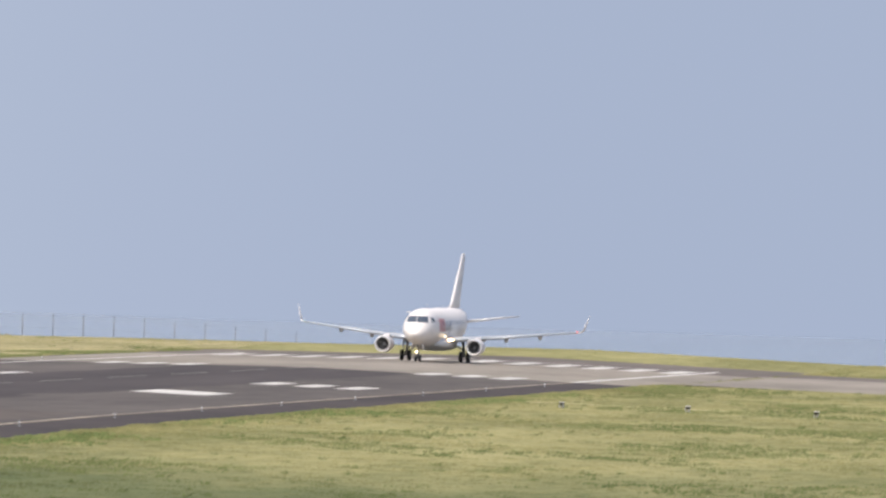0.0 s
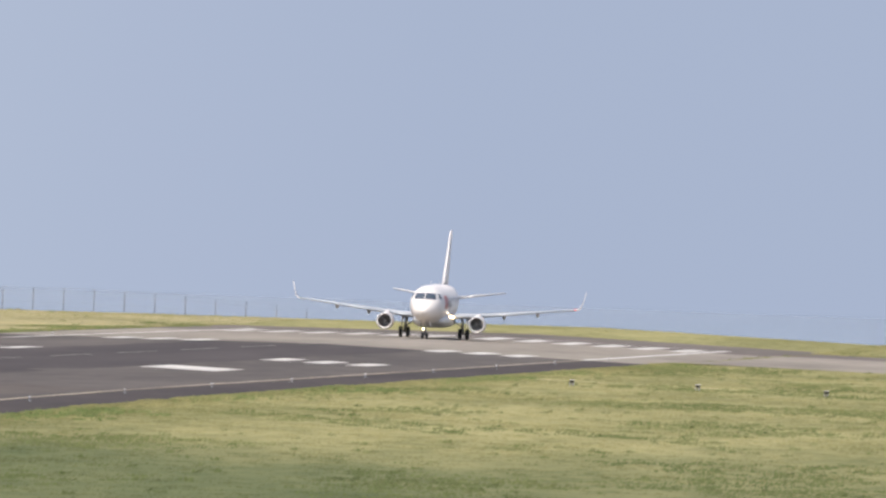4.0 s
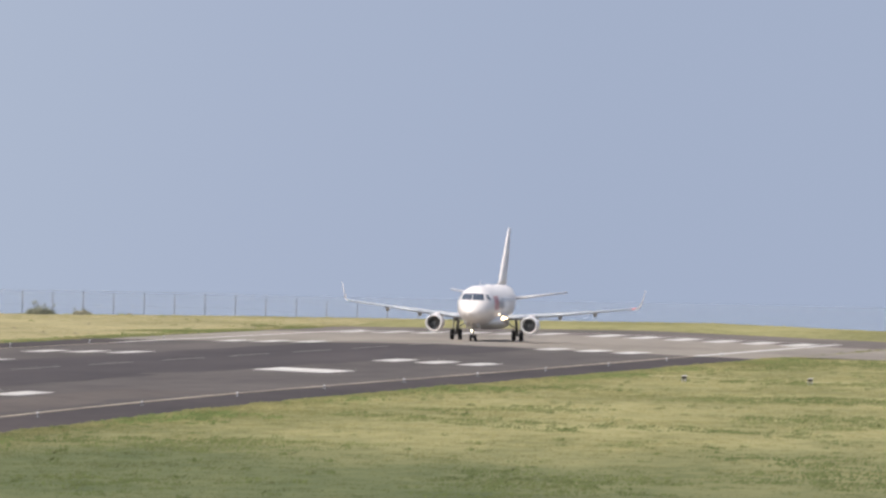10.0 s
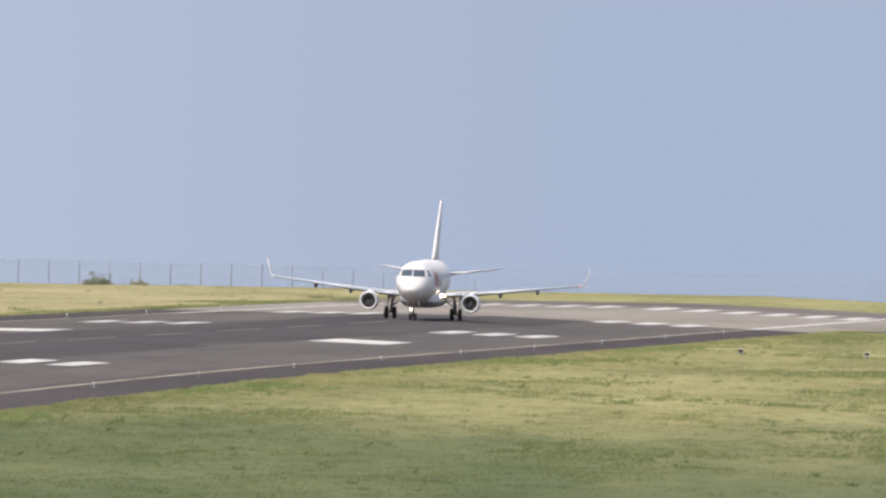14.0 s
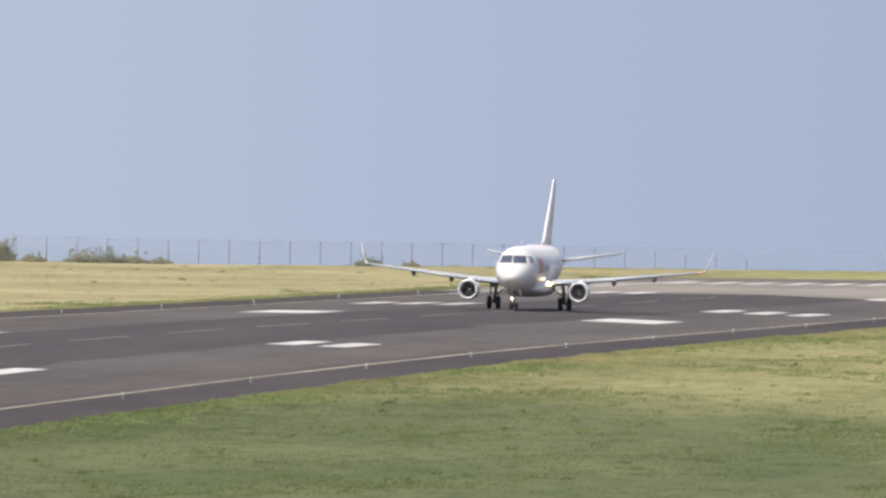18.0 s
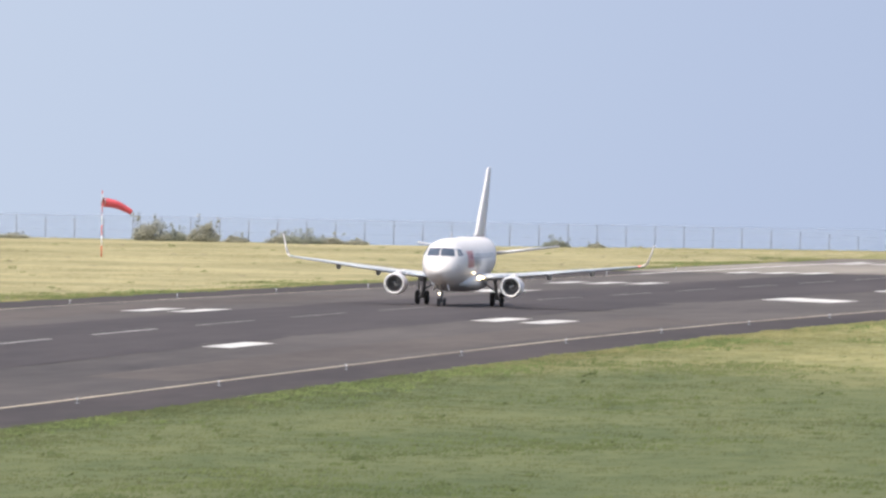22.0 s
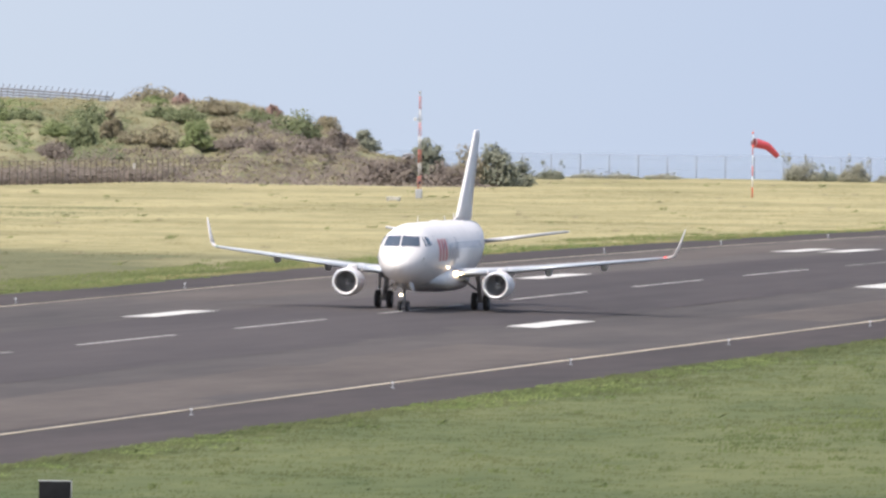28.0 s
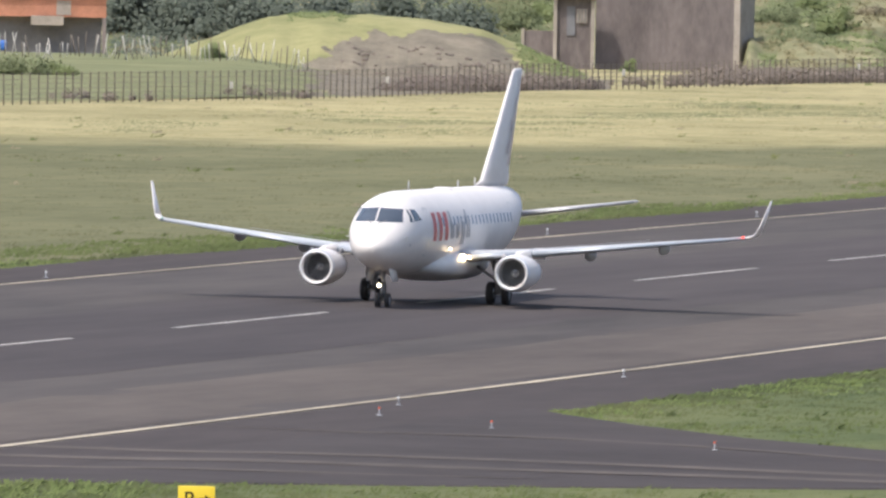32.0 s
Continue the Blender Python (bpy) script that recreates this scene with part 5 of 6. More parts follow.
def ruin():
    bld = thing("concrete_building", (0, 0, 0), "stained concrete wall with a derelict square tower", "building")
    d = 1985
    wall_between("wall", 10.345, 9.945, d, d, -3.0, EZ - 0.0065 * d, 0.6, M_CONCWALL, bld)
    for i in range(6):
        a0 = 10.345 - i * 0.0667
        wall_between("wall_panel", a0 - 0.002, a0 - 0.0647, d - 0.05, d - 0.05, -2.6, EZ - 0.0067 * d, 0.06, M_CONCWALL, bld)
    wall_between("return_wall", 9.945, 9.905, d - 0.3, d + 6, -3.0, EZ - 0.0065 * d, 0.6, M_CONCPALE, bld)
    wall_between("tower_wall", 10.458, 10.352, d - 6, d - 6, -3.0, EZ - 0.0064 * d, 4.0, M_CONCWALL, bld)
    wall_between("corner_pillar", 10.462, 10.452, d - 6.4, d - 6.4, -2.8, EZ - 0.0063 * d, 0.4, M_CONCPALE, bld)
    wall_between("corner_pillar", 10.358, 10.348, d - 6.4, d - 6.4, -2.8, EZ - 0.0063 * d, 0.4, M_CONCPALE, bld)
    wall_between("roof_sheet", 10.466, 10.340, d - 6.9, d - 6.9, EZ - 0.0066 * d, EZ - 0.0062 * d, 5.0, M_ROOF, bld)
    w = wall_between("window", 10.398, 10.368, d - 6.15, d - 6.15, EZ - 0.0078 * d, EZ - 0.0071 * d, 0.12, M_CONCPALE, bld)
    wall_between("doorway", 10.425, 10.402, d - 6.12, d - 6.12, EZ - 0.0084 * d, EZ - 0.0070 * d, 0.1, M_SHADEWALL, bld)
    for i in range(3):
        wall_between("window_bar", 10.393 - i * 0.009, 10.391 - i * 0.009, d - 6.25, d - 6.25, EZ - 0.0078 * d, EZ - 0.0071 * d, 0.08, M_SHADEWALL, w)
    wall_between("low_wall", 10.546, 10.458, d - 5, d - 5, -3.0, EZ - 0.0082 * d, 0.4, M_CONCWALL, bld)
    wall_between("low_wall_end", 10.550, 10.542, d - 5.2, d - 5.2, -3.0, EZ - 0.0081 * d, 0.4, M_CONCPALE, bld)


ruin()


def mound_z(a, d):
    """Height of the mound at a bearing and distance: foot at 1818 m, brow at 1850 m."""
    top = float(np.interp(a, (10.38, 10.45, 10.55, 10.66, 10.78, 10.9, 11.12, 11.25, 11.37, 11.55, 12.2), (-0.0104, -0.0098, -0.0091, -0.0083, -0.0080, -0.00775, -0.0077, -0.00785, -0.0087, -0.0099, -0.0102)))
    s = 0.6 * (d - 1818) / 32 if d < 1850 else 0.6 + (d - 1850) / 180
    t = max(0.0, min(1, s / 0.6))
    t = t ** 1.3 * (2 - t) if t < 1 else 1
    gully = 0.4 * abs(noise.noise((a * 55, 0.0, 8.0))) * max(0, 1 - s / 0.4) * min(1, max(0, s) * 8)
    return -1.9 + (EZ + top * 1850 + 1.9) * min(1, t) - max(0, s - 0.75) * 4 + 0.25 * noise.noise((a * 14, s * 7, 2.0)) * min(1, max(0, s) * 4) - gully


def mound():
    """A grassy earth mound with a bare cut face, behind the inland fence."""
    azs, ss = np.linspace(10.38, 12.2, 330), np.linspace(0, 1, 100)
    verts, faces = [], []
    for a in azs:
        for s in ss:
            d = 1818 + 32 * min(1, s / 0.6) + max(0, s - 0.6) * 180
            verts.append(tuple(polar(a, d, mound_z(a, d))))
    n = len(ss)
    for i in range(len(azs) - 1):
        for j in range(n - 1):
            k = i * n + j
            faces.append((k, k + 1, k + n + 1, k + n))
    ob = from_lists("earth_mound", verts, faces, M_EARTH, True)
    ob.data.materials.append(M_MOUND)
    for f in ob.data.polygons:
        j = f.index % (len(ss) - 1) / 3.0
        az = math.degrees(math.atan2(EX - f.center.x, f.center.y - EY)) + 0.05 * noise.noise((0, j * 0.4, 1.0))
        low = float(np.interp(az, (10.40, 10.52, 10.60, 10.77, 10.96, 11.15, 11.22), (3, 9, 15, 16, 11.5, 5, -2))) + 3.0 * noise.noise((az * 12, j * 0.15, 3.0)) + 2.2 * noise.noise((az * 40, j * 0.5, 5.0))
        if j > low:
            f.material_index = 1
    tagged(ob, "grassy earth mound with a bare cut face", "mound", kind="structure")


mound()


def mound_cover():
    """Dry brush on the bare face and green scrub on the mound's crest and shoulder."""
    r = random.Random(17)
    for name, lab, m, n, a0, a1, d0, d1, size in (("face_brush", "sparse brown brush on the mound's bare face", M_BRUSH, 110, 10.42, 11.05, 1819, 1834, 0.35), ("shoulder_scrub", "green scrub on the mound's shoulder", M_LEAF2, 200, 10.38, 10.56, 1828, 1856, 0.6), ("crest_scrub", "low green bushes along the mound's crest", M_LEAF2, 60, 11.02, 11.20, 1846, 1860, 0.6)):
        verts, faces, norms = [], [], []
        for _ in range(n):
            a, d = r.uniform(a0, a1), r.uniform(d0, d1)
            p = polar(a, d, mound_z(a, d))
            w = r.uniform(0.5, 1.3) * size
            leaf_cloud(r, p, (w * 1.2, w * 1.2, w * 0.6), 36, 0.10, verts, faces, norms, 1.2)
        tagged(from_lists(name, verts, faces, m, norms=norms), lab, "scrub", kind="stuff")


mound_cover()


def lawn_z(az, d):
    """Height of the paddock, which rises gently behind the boundary fence."""
    p = polar(az, d)
    base = land_z(p.x, p.y)
    top = EZ + float(np.interp(az, (10.98, 11.02, 11.15, 11.35, 12.4), (-0.0112, -0.0106, -0.0102, -0.0098, -0.0098))) * 1822
    k = min(1, max(0, (d - 1490) / 332)) ** 1.5
    return base + max(0, top - base) * k


def paddock_lawn():
    azs, n = np.linspace(10.3, 12.5, 200), 60
    verts = []
    for a in azs:
        near = (EX + 150.5) / math.sin(radians(a))
        for j in range(n):
            d = near + (1832 - near) * j / (n - 1)
            p = polar(a, d)
            verts.append((p.x, p.y, lawn_z(a, d) + 0.03))
    faces = [(i * n + j, i * n + j + 1, (i + 1) * n + j + 1, (i + 1) * n + j) for i in range(len(azs) - 1) for j in range(n - 1)]
    ob = from_lists("paddock_lawn", verts, faces, M_PADDOCK, True)
    ob.data.materials.append(M_EARTH)
    for f in ob.data.polygons:
        az = math.degrees(math.atan2(EX - f.center.x, f.center.y - EY))
        if az < 11.12 + 0.08 * noise.noise((az * 9, f.center.y * 0.02, 2.0)) + 0.05 * noise.noise((az * 40, f.center.y * 0.08, 4.0)):
            f.material_index = 1
    tagged(ob, "green paddock and bare earth behind the boundary fence", "grass", kind="structure")


paddock_lawn()


def paddock():
    """Leaning stakes of a stock fence, and the house behind."""
    rnd = random.Random(8)
    fence = thing("stake_fence", land_at(11.5, 1870), "row of pale leaning wooden stakes", "fence")
    inv = fence.matrix_world.inverted()
    for k in range(72):
        az = 12.05 - k * 0.0128 + rnd.uniform(-0.006, 0.006)
        d = 1806 + 9 * math.sin(k * 0.35) + rnd.uniform(-5, 5)
        p = polar(az, d, lawn_z(az, d) - 0.1)
        lean = rnd.uniform(-0.22, 0.22)
        h = rnd.uniform(1.2, 2.3)
        bm = tube((0, 0, 0), (lean * h, 0.05, h), rnd.uniform(0.03, 0.055), 6)
        if rnd.random() < 0.18:
            tube((lean * h * 0.6, 0, h * 0.6), (lean * h * 0.6 + rnd.choice((-0.7, 0.7)), 0.05, 0), 0.03, 5, bm)
        st = part("stake", bm, M_POSTPALE if rnd.random() < 0.5 else M_SLAT, fence)
        st.matrix_basis = inv @ Matrix.Translation(p)
    house = thing("house", (0, 0, 0), "low house with a red-brown upper wall above a shaded porch", "house")
    d = 2010
    wall_between("upper_wall", 12.10, 11.702, d, d, EZ - 0.0080 * d, EZ - 0.0066 * d, 5.0, M_BRICKRED, house)
    # the porch's shadow is put into this wall's dark grey colour
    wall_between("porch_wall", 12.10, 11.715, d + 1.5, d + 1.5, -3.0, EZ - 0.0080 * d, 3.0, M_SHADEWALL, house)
    wall_between("porch_post", 11.712, 11.702, d, d, -3.0, EZ - 0.0080 * d, 0.3, M_CONCWALL, house)
    wall_between("balcony_slab", 11.91, 11.82, d - 1.5, d - 1.5, EZ - 0.0084 * d, EZ - 0.00795 * d, 1.4, M_CONCPALE, house)
    w = wall_between("window", 11.84, 11.80, d - 0.06, d - 0.06, EZ - 0.0079 * d, EZ - 0.0072 * d, 0.1, M_CONCPALE, house)
    wall_between("roof", 12.14, 11.66, d - 0.8, d - 0.8, EZ - 0.0066 * d, EZ - 0.0063 * d, 7.0, M_BRICKRED, house)
    for az, d, w, h, m, lab in ((11.40, 1815, 2.6, 1.5, M_LEAF2, "small round bush in the paddock"), (11.93, 1700, 5.4, 2.4, M_LEAF, "dark green bush behind the fence"), (11.84, 1700, 3.4, 1.5, M_LEAF2, "green bush behind the fence")):
        shrub("bush", polar(az, d, lawn_z(az, d)), w, h, m, lab, "bushes in the paddock")
    q = polar(10.245, 1962)
    shrub("sapling", (q.x, q.y, -2.3), 2.0, 1.7, M_LEAF2, "bright green sapling before the concrete wall", lobes=8)
    barrel = thing("barrel", polar(11.985, 1900, EZ - 0.0096 * 1900 - 0.1), "blue plastic barrel in the paddock", "barrel")
    part("drum", lathe([(0, 0.05), (0, 0.29), (0.3, 0.31), (0.6, 0.31), (0.9, 0.29), (0.9, 0.05)], "Z", 18), M_BLUE, barrel)


paddock()


# ---- plateau fence on top of the hill ----
def plateau_fence():
    fence = thing("steel_barrier", (0, 0, 0), "long steel-railed barrier with slanted posts on the plateau", "fence")
    bm = tube((0, 0, 0), (0, 0, 1.25), 0.05, 6)
    tube((0, 0, 1.25), (0.3, -0.2, 1.75), 0.045, 6, bm)
    first = part("barrier_post", bm, M_RAIL, fence)
    pts, k, az = [], 0, 10.30
    while az > 9.1:
        d = 2090
        top = float(np.interp(az, (9.1, 9.2, 9.4, 9.6, 10.3), (-0.00605, -0.00590, -0.00570, -0.00568, -0.00584)))
        p = polar(az, d, EZ + top * d - 1.3)
        pts.append(p)
        ob = first if k == 0 else new("barrier_post", first.data)
        ob.parent = fence
        ob.matrix_basis = Matrix.Translation(p)
        az -= 0.017
        k += 1
    for h in (0.12, 0.40, 0.68, 0.96, 1.24):
        part("rail", long_tube([a + Vector((0, -0.1, h)) for a in pts], 0.085), M_RAIL, fence)
    shed = thing("container", polar(9.595, 2088, EZ - 0.0062 * 2088), "rusty brown container by the barrier", "container")
    part("shell", box(-1.1, 1.1, -1, 1, 0, 1.45, 0.05), M_SLAT, shed)
    for i in range(7):
        part("rib", box(-1.0 + i * 0.32, -0.9 + i * 0.32, -1.06, -1.0, 0.05, 1.4), M_SLAT, shed)


plateau_fence()


# ---- wind mast, windsock, equipment ----
def mast():
    p = land_at(8.255, 1795)
    m = thing("wind_mast", p, "slim red and white lattice weather mast", "mast")
    H = 8.9
    for i in range(7):
        z0, z1 = 0.8 + i * (H - 0.8) / 7, 0.8 + (i + 1) * (H - 0.8) / 7
        w0, w1 = 0.17 - 0.012 * i, 0.17 - 0.012 * (i + 1)
        bm = bmesh.new()
        for a in range(3):
            c, s = math.cos(a * 2.094), math.sin(a * 2.094)
            c2, s2 = math.cos((a + 1) * 2.094), math.sin((a + 1) * 2.094)
            tube((w0 * c, w0 * s, z0), (w1 * c, w1 * s, z1), 0.028, 6, bm)
            for j in range(4):
                za, zb = z0 + (z1 - z0) * j / 4, z0 + (z1 - z0) * (j + 1) / 4
                tube((w0 * c, w0 * s, za), (w0 * c2, w0 * s2, zb), 0.014, 4, bm)
        part("lattice_section", bm, M_MASTRED if i % 2 == 0 else M_MASTPALE, m, "red lattice section" if i % 2 == 0 else "white lattice section")
    part("base_cabinet", box(-0.28, 0.28, -0.22, 0.22, 0, 0.8, 0.03), M_WIRE, m)
    part("cross_arm", tube((-0.4, 0, 6.9), (0.25, 0, 6.9), 0.035, 6), M_STEEL, m)
    part("sensor_box", box(-0.5, -0.3, -0.1, 0.1, 6.75, 7.0, 0.02), M_POLEWHITE, m)
    part("anemometer", lathe([(8.9, 0.03), (9.15, 0.04), (9.2, 0.11), (9.3, 0.11), (9.35, 0.02)], "Z", 12), M_STEEL, m)
    part("mast_lamp", lathe([(1.25, 0.14), (1.5, 0.14), (1.55, 0.02)], "Z", 10), M_DARK, m)
    q = land_at(8.325, 1760)
    b = thing("equipment_box", q, "low white equipment box on the grass", "equipment box")
    part("housing", box(-0.55, 0.55, -0.4, 0.4, 0.1, 0.34, 0.04), M_POSTPALE, b)
    part("lid", box(-0.6, 0.6, -0.45, 0.45, 0.34, 0.39, 0.015), M_POLEWHITE, b)
    for x in (-0.45, 0.45):
        part("foot", box(x - 0.05, x + 0.05, -0.3, 0.3, -0.1, 0.1), M_STEEL, b)


mast()


def sleeve(rings, n=20):
    """An open fabric tube along x, slightly crumpled."""
    return loft([[(x, 0.9 * r * math.cos(a), r * math.sin(a) * (1 + 0.07 * math.sin(3 * a + 4 * x))) for a in [2 * math.pi * k / n for k in range(n)]] for x, r in rings], False)


def windsock():
    p = land_at(7.331, 1868)
    t = thing("windsock", p, "red windsock blowing from an orange and white pole", "windsock")
    for i in range(6):
        part("pole_section", tube((0, 0, i * 0.95), (0, 0, (i + 1) * 0.95), 0.055 - 0.004 * i, 10), M_ORANGE if i % 2 == 0 else M_POLEWHITE, t)
    sock = part("sock", sleeve(((0.06, 0.42), (0.5, 0.41), (1.0, 0.385), (1.55, 0.35))), M_SOCK, t, "red fabric sock, slack at its end")
    part("hoop", lathe([(0.03, 0.40), (0.07, 0.40), (0.07, 0.44), (0.03, 0.44), (0.03, 0.40)], "X", 24), M_STEEL, sock)
    tail = part("sock_tail", sleeve(((-0.04, 0.345), (0.4, 0.325), (0.9, 0.29), (1.5, 0.24))), M_SOCK, sock, "drooping red fabric tail")
    sock.matrix_basis, tail.matrix_basis = pose(0.05, 0, 4.95), pose(1.5, 0, 0)
    part("lamp", lathe([(5.7, 0.05), (5.95, 0.05), (6.0, 0.01)], "Z", 10), M_ORANGE, t)
    return sock, tail


sock, sock_tail = windsock()


# ---- airfield lights and signs ----
def edge_lights():
    first = None
    spots = [(23.2, -271.8 + 59.07 * n) for n in range(0, 18)] + [(23.2, -330.8), (23.2, -374.7)] + [(-23.4, -271.8 + 59.07 * n) for n in range(-4, 18)]
    for x, y in spots:
        at = Matrix.Translation((x, y, land_z(x, y)))
        if first is None:
            first = thing("runway_light", at, "small white runway edge light on a short stem", "runway light", "runway edge lights")
            part("base_plate", lathe([(0.0, 0.10), (0.03, 0.10), (0.04, 0.03)], "Z", 12), M_WIRE, first)
            part("stem", tube((0, 0, 0.03), (0, 0, 0.20), 0.022, 8), M_WIRE, first)
            part("lens", lathe([(0.20, 0.04), (0.22, 0.052), (0.27, 0.048), (0.30, 0.02)], "Z", 12), M_POLEWHITE, first)
        else:
            copy_thing(first, at)
    first = None
    for x, y in ((25.0, -387.5), (30.5, -396.0), (40.4, -408.8), (52.9, -418.8)):
        at = Matrix.Translation((x, y, land_z(x, y) + 0.04))
        if first is None:
            first = thing("taxiway_light", at, "small orange taxiway edge light on a stem", "taxiway light", "taxiway lights")
            part("stem", tube((0, 0, 0), (0, 0, 0.22), 0.022, 8), M_WIRE, first)
            part("lens", lathe([(0.22, 0.035), (0.25, 0.048), (0.29, 0.02)], "Z", 12), M_ORANGE, first)
            part("base_plate", lathe([(0.0, 0.10), (0.03, 0.10), (0.04, 0.03)], "Z", 12), M_WIRE, first)
        else:
            copy_thing(first, at)
    first = None
    for x, y in ((36.8, 513), (45.4, 521), (54.6, 524)):
        at = Matrix.Translation((x, y, land_z(x, y)))
        if first is None:
            first = thing("approach_light_unit", at, "squat brown approach-slope light box with pale hood in the grass", "approach light", "approach-slope light units")
            part("housing", box(-0.14, 0.14, -0.4, 0.4, 0.24, 0.42, 0.03), M_DARKBOX, first)
            part("hood", box(-0.17, 0.17, -0.46, 0.3, 0.42, 0.47, 0.01), M_POLEWHITE, first)
            for q in ((-0.13, -0.3), (0.13, -0.3), (0, 0.3)):
                part("leg", tube((q[0], q[1], -0.05), (q[0], q[1], 0.3), 0.04, 8), M_STEEL, first)
        else:
            copy_thing(first, at)


edge_lights()


def signs():
    x, y = 38.6, -343.0
    s = thing("distance_board", pose(x, y, land_z(x, y), 0, 0, 10), "black rectangular runway sign on short legs in the grass", "sign")
    part("panel", box(-0.58, 0.58, -0.09, 0.09, 0.08, 0.84, 0.02), M_BLACK, s)
    part("frame_edge", box(-0.60, 0.60, -0.11, 0.11, 0.82, 0.86, 0.008), M_STEEL, s)
    part("frame_edge", box(0.575, 0.61, -0.11, 0.11, 0.08, 0.84, 0.008), M_STEEL, s)
    for q in (-0.4, 0.4):
        part("leg", tube((q, 0, -0.1), (q, 0, 0.12), 0.04, 8), M_STEEL, s)
    x, y = 38.6, -486.0
    b = thing("taxiway_sign", pose(x, y, land_z(x, y) + 0.0, 0, 0, 10), "yellow taxiway sign with a black letter and arrow", "sign")
    part("panel", box(-0.54, 0.54, -0.1, 0.1, 0.15, 0.90, 0.02), M_YELLOW, b)
    for q in (-0.38, 0.38):
        part("leg", tube((q, 0, -0.1), (q, 0, 0.2), 0.04, 8), M_STEEL, b)
    cu = bpy.data.curves.new("letter", "FONT")
    cu.body, cu.size, cu.extrude = "B", 0.62, 0.004
    tmp = bpy.data.objects.new("letter", cu)
    scene.collection.objects.link(tmp)
    bpy.context.view_layer.update()
    me = bpy.data.meshes.new_from_object(tmp.evaluated_get(bpy.context.evaluated_depsgraph_get()))
    bpy.data.objects.remove(tmp)
    me.materials.clear()
    me.materials.append(M_BLACK)
    let = new("letter", me)
    let.parent = b
    let.matrix_basis = pose(-0.38, -0.108, 0.31, 90, 0, 0)
    bm = tube((0.08, -0.11, 0.52), (0.28, -0.11, 0.52), 0.035, 6)
    part("arrow_shaft", bm, M_BLACK, b)
    bm = bmesh.new()
    bm.faces.new([bm.verts.new(v) for v in ((0.26, -0.112, 0.40), (0.45, -0.112, 0.52), (0.26, -0.112, 0.64))])
    part("arrow_head", bm, M_BLACK, b, smooth=False)


signs()


# ---- grass blades ----
def tufts(name, label, material, count, pick, h0, h1, spread, seed, blades=5):
    rnd = random.Random(seed)
    verts, faces, norms = [], [], []
    made = 0
    while made < count:
        q = pick(rnd)
        if q is None:
            continue
        x, y, k = q
        made += 1
        z = land_z(x, y) - 0.02
        for _ in range(blades):
            a, r = rnd.uniform(0, 6.28), rnd.uniform(0, spread)
            bx, by = x + r * math.cos(a), y + r * math.sin(a)
            h = rnd.uniform(h0, h1) * k
            w = rnd.uniform(0.018, 0.05) * (0.6 + k)
            g = rnd.gauss(1.15, 0.45)          # blown over by the wind
            lx, ly = 1.9 * h * math.cos(g), 1.9 * h * math.sin(g)
            i = len(verts)
            px, py = w * math.sin(g), -w * math.cos(g)
            verts.extend(((bx - px, by - py, z), (bx + px, by + py, z), (bx + px * 0.8 + lx * 0.6, by + py * 0.8 + ly * 0.6, z + h * 0.75), (bx + lx, by + ly, z + h)))
            faces.append((i, i + 1, i + 2, i + 3))
            o = Vector((-0.12 * math.cos(g) + rnd.gauss(0, 0.1), -0.12 * math.sin(g) + rnd.gauss(0, 0.1), 1)).normalized()
            norms.extend([o] * 4)
    ob = from_lists(name, verts, faces, material, norms=norms)
    tagged(ob, label, "grass", kind="stuff")


def in_taxi(x, y):
    return x > 26.5 and np.interp(x, [p[0] for p in TAXI_LO], [p[1] for p in TAXI_LO]) < y < np.interp(x, [p[0] for p in TAXI_UP], [p[1] for p in TAXI_UP])


def pick_near(r):
    y = -640 + 1674 * r.random() ** 1.1
    x = edge_x(y) + 0.4 + r.random() ** 1.5 * 76
    if in_taxi(x, y) or (x > HALF and 744 < y < 928):
        return None
    return x, y, 0.7 + 0.5 * max(0, noise.noise((x * 0.06, y * 0.02, 0)))


def pick_edge(r):
    s = 1 if r.random() < 0.6 else -1
    y = r.uniform(-640, 960)
    x = s * ((edge_x(y) + 0.1 if s > 0 else HALF + 0.5) + abs(r.gauss(0, 0.9)) - 0.9 * max(0, noise.noise((s * 5.0, y * 0.05, 1))))
    if in_taxi(x, y) or (s > 0 and 744 < y < 928):
        return None
    return x, y, 0.8 + 0.7 * max(0, noise.noise((3.0 * s, y * 0.03, 6)))


def pick_far(r):
    y = r.uniform(-360, 1034)
    x = -HALF - 0.8 - r.random() ** 1.2 * 130
    if x < float(np.interp(y, [p[1] for p in FENCE], [p[0] for p in FENCE])) - 6:
        return None
    return x, y, 0.75 + 0.5 * max(0, noise.noise((x * 0.05, y * 0.02, 4)))


def pick_green(r):
    y = r.uniform(-560, 960)
    x = edge_x(y) + 0.5 + r.random() * 60
    if r.random() < 0.35:
        x = -HALF - r.random() ** 2 * 8
    if in_taxi(x, y) or (x > 0 and 744 < y < 928) or noise.noise((x * 0.07, y * 0.018, 12)) + 0.4 * noise.noise((x * 0.3, y * 0.07, 4)) < 0.10 + 0.25 * r.random():
        return None
    return x, y, 1.0


def pick_end(r):
    x = r.uniform(-75, 115)
    y = r.uniform(952 if x < EDGE else 926, 1034 - max(0, x - 10) * 0.25)
    return x, y, 0.7 + 0.6 * max(0, noise.noise((x * 0.08, y * 0.05, 9)))


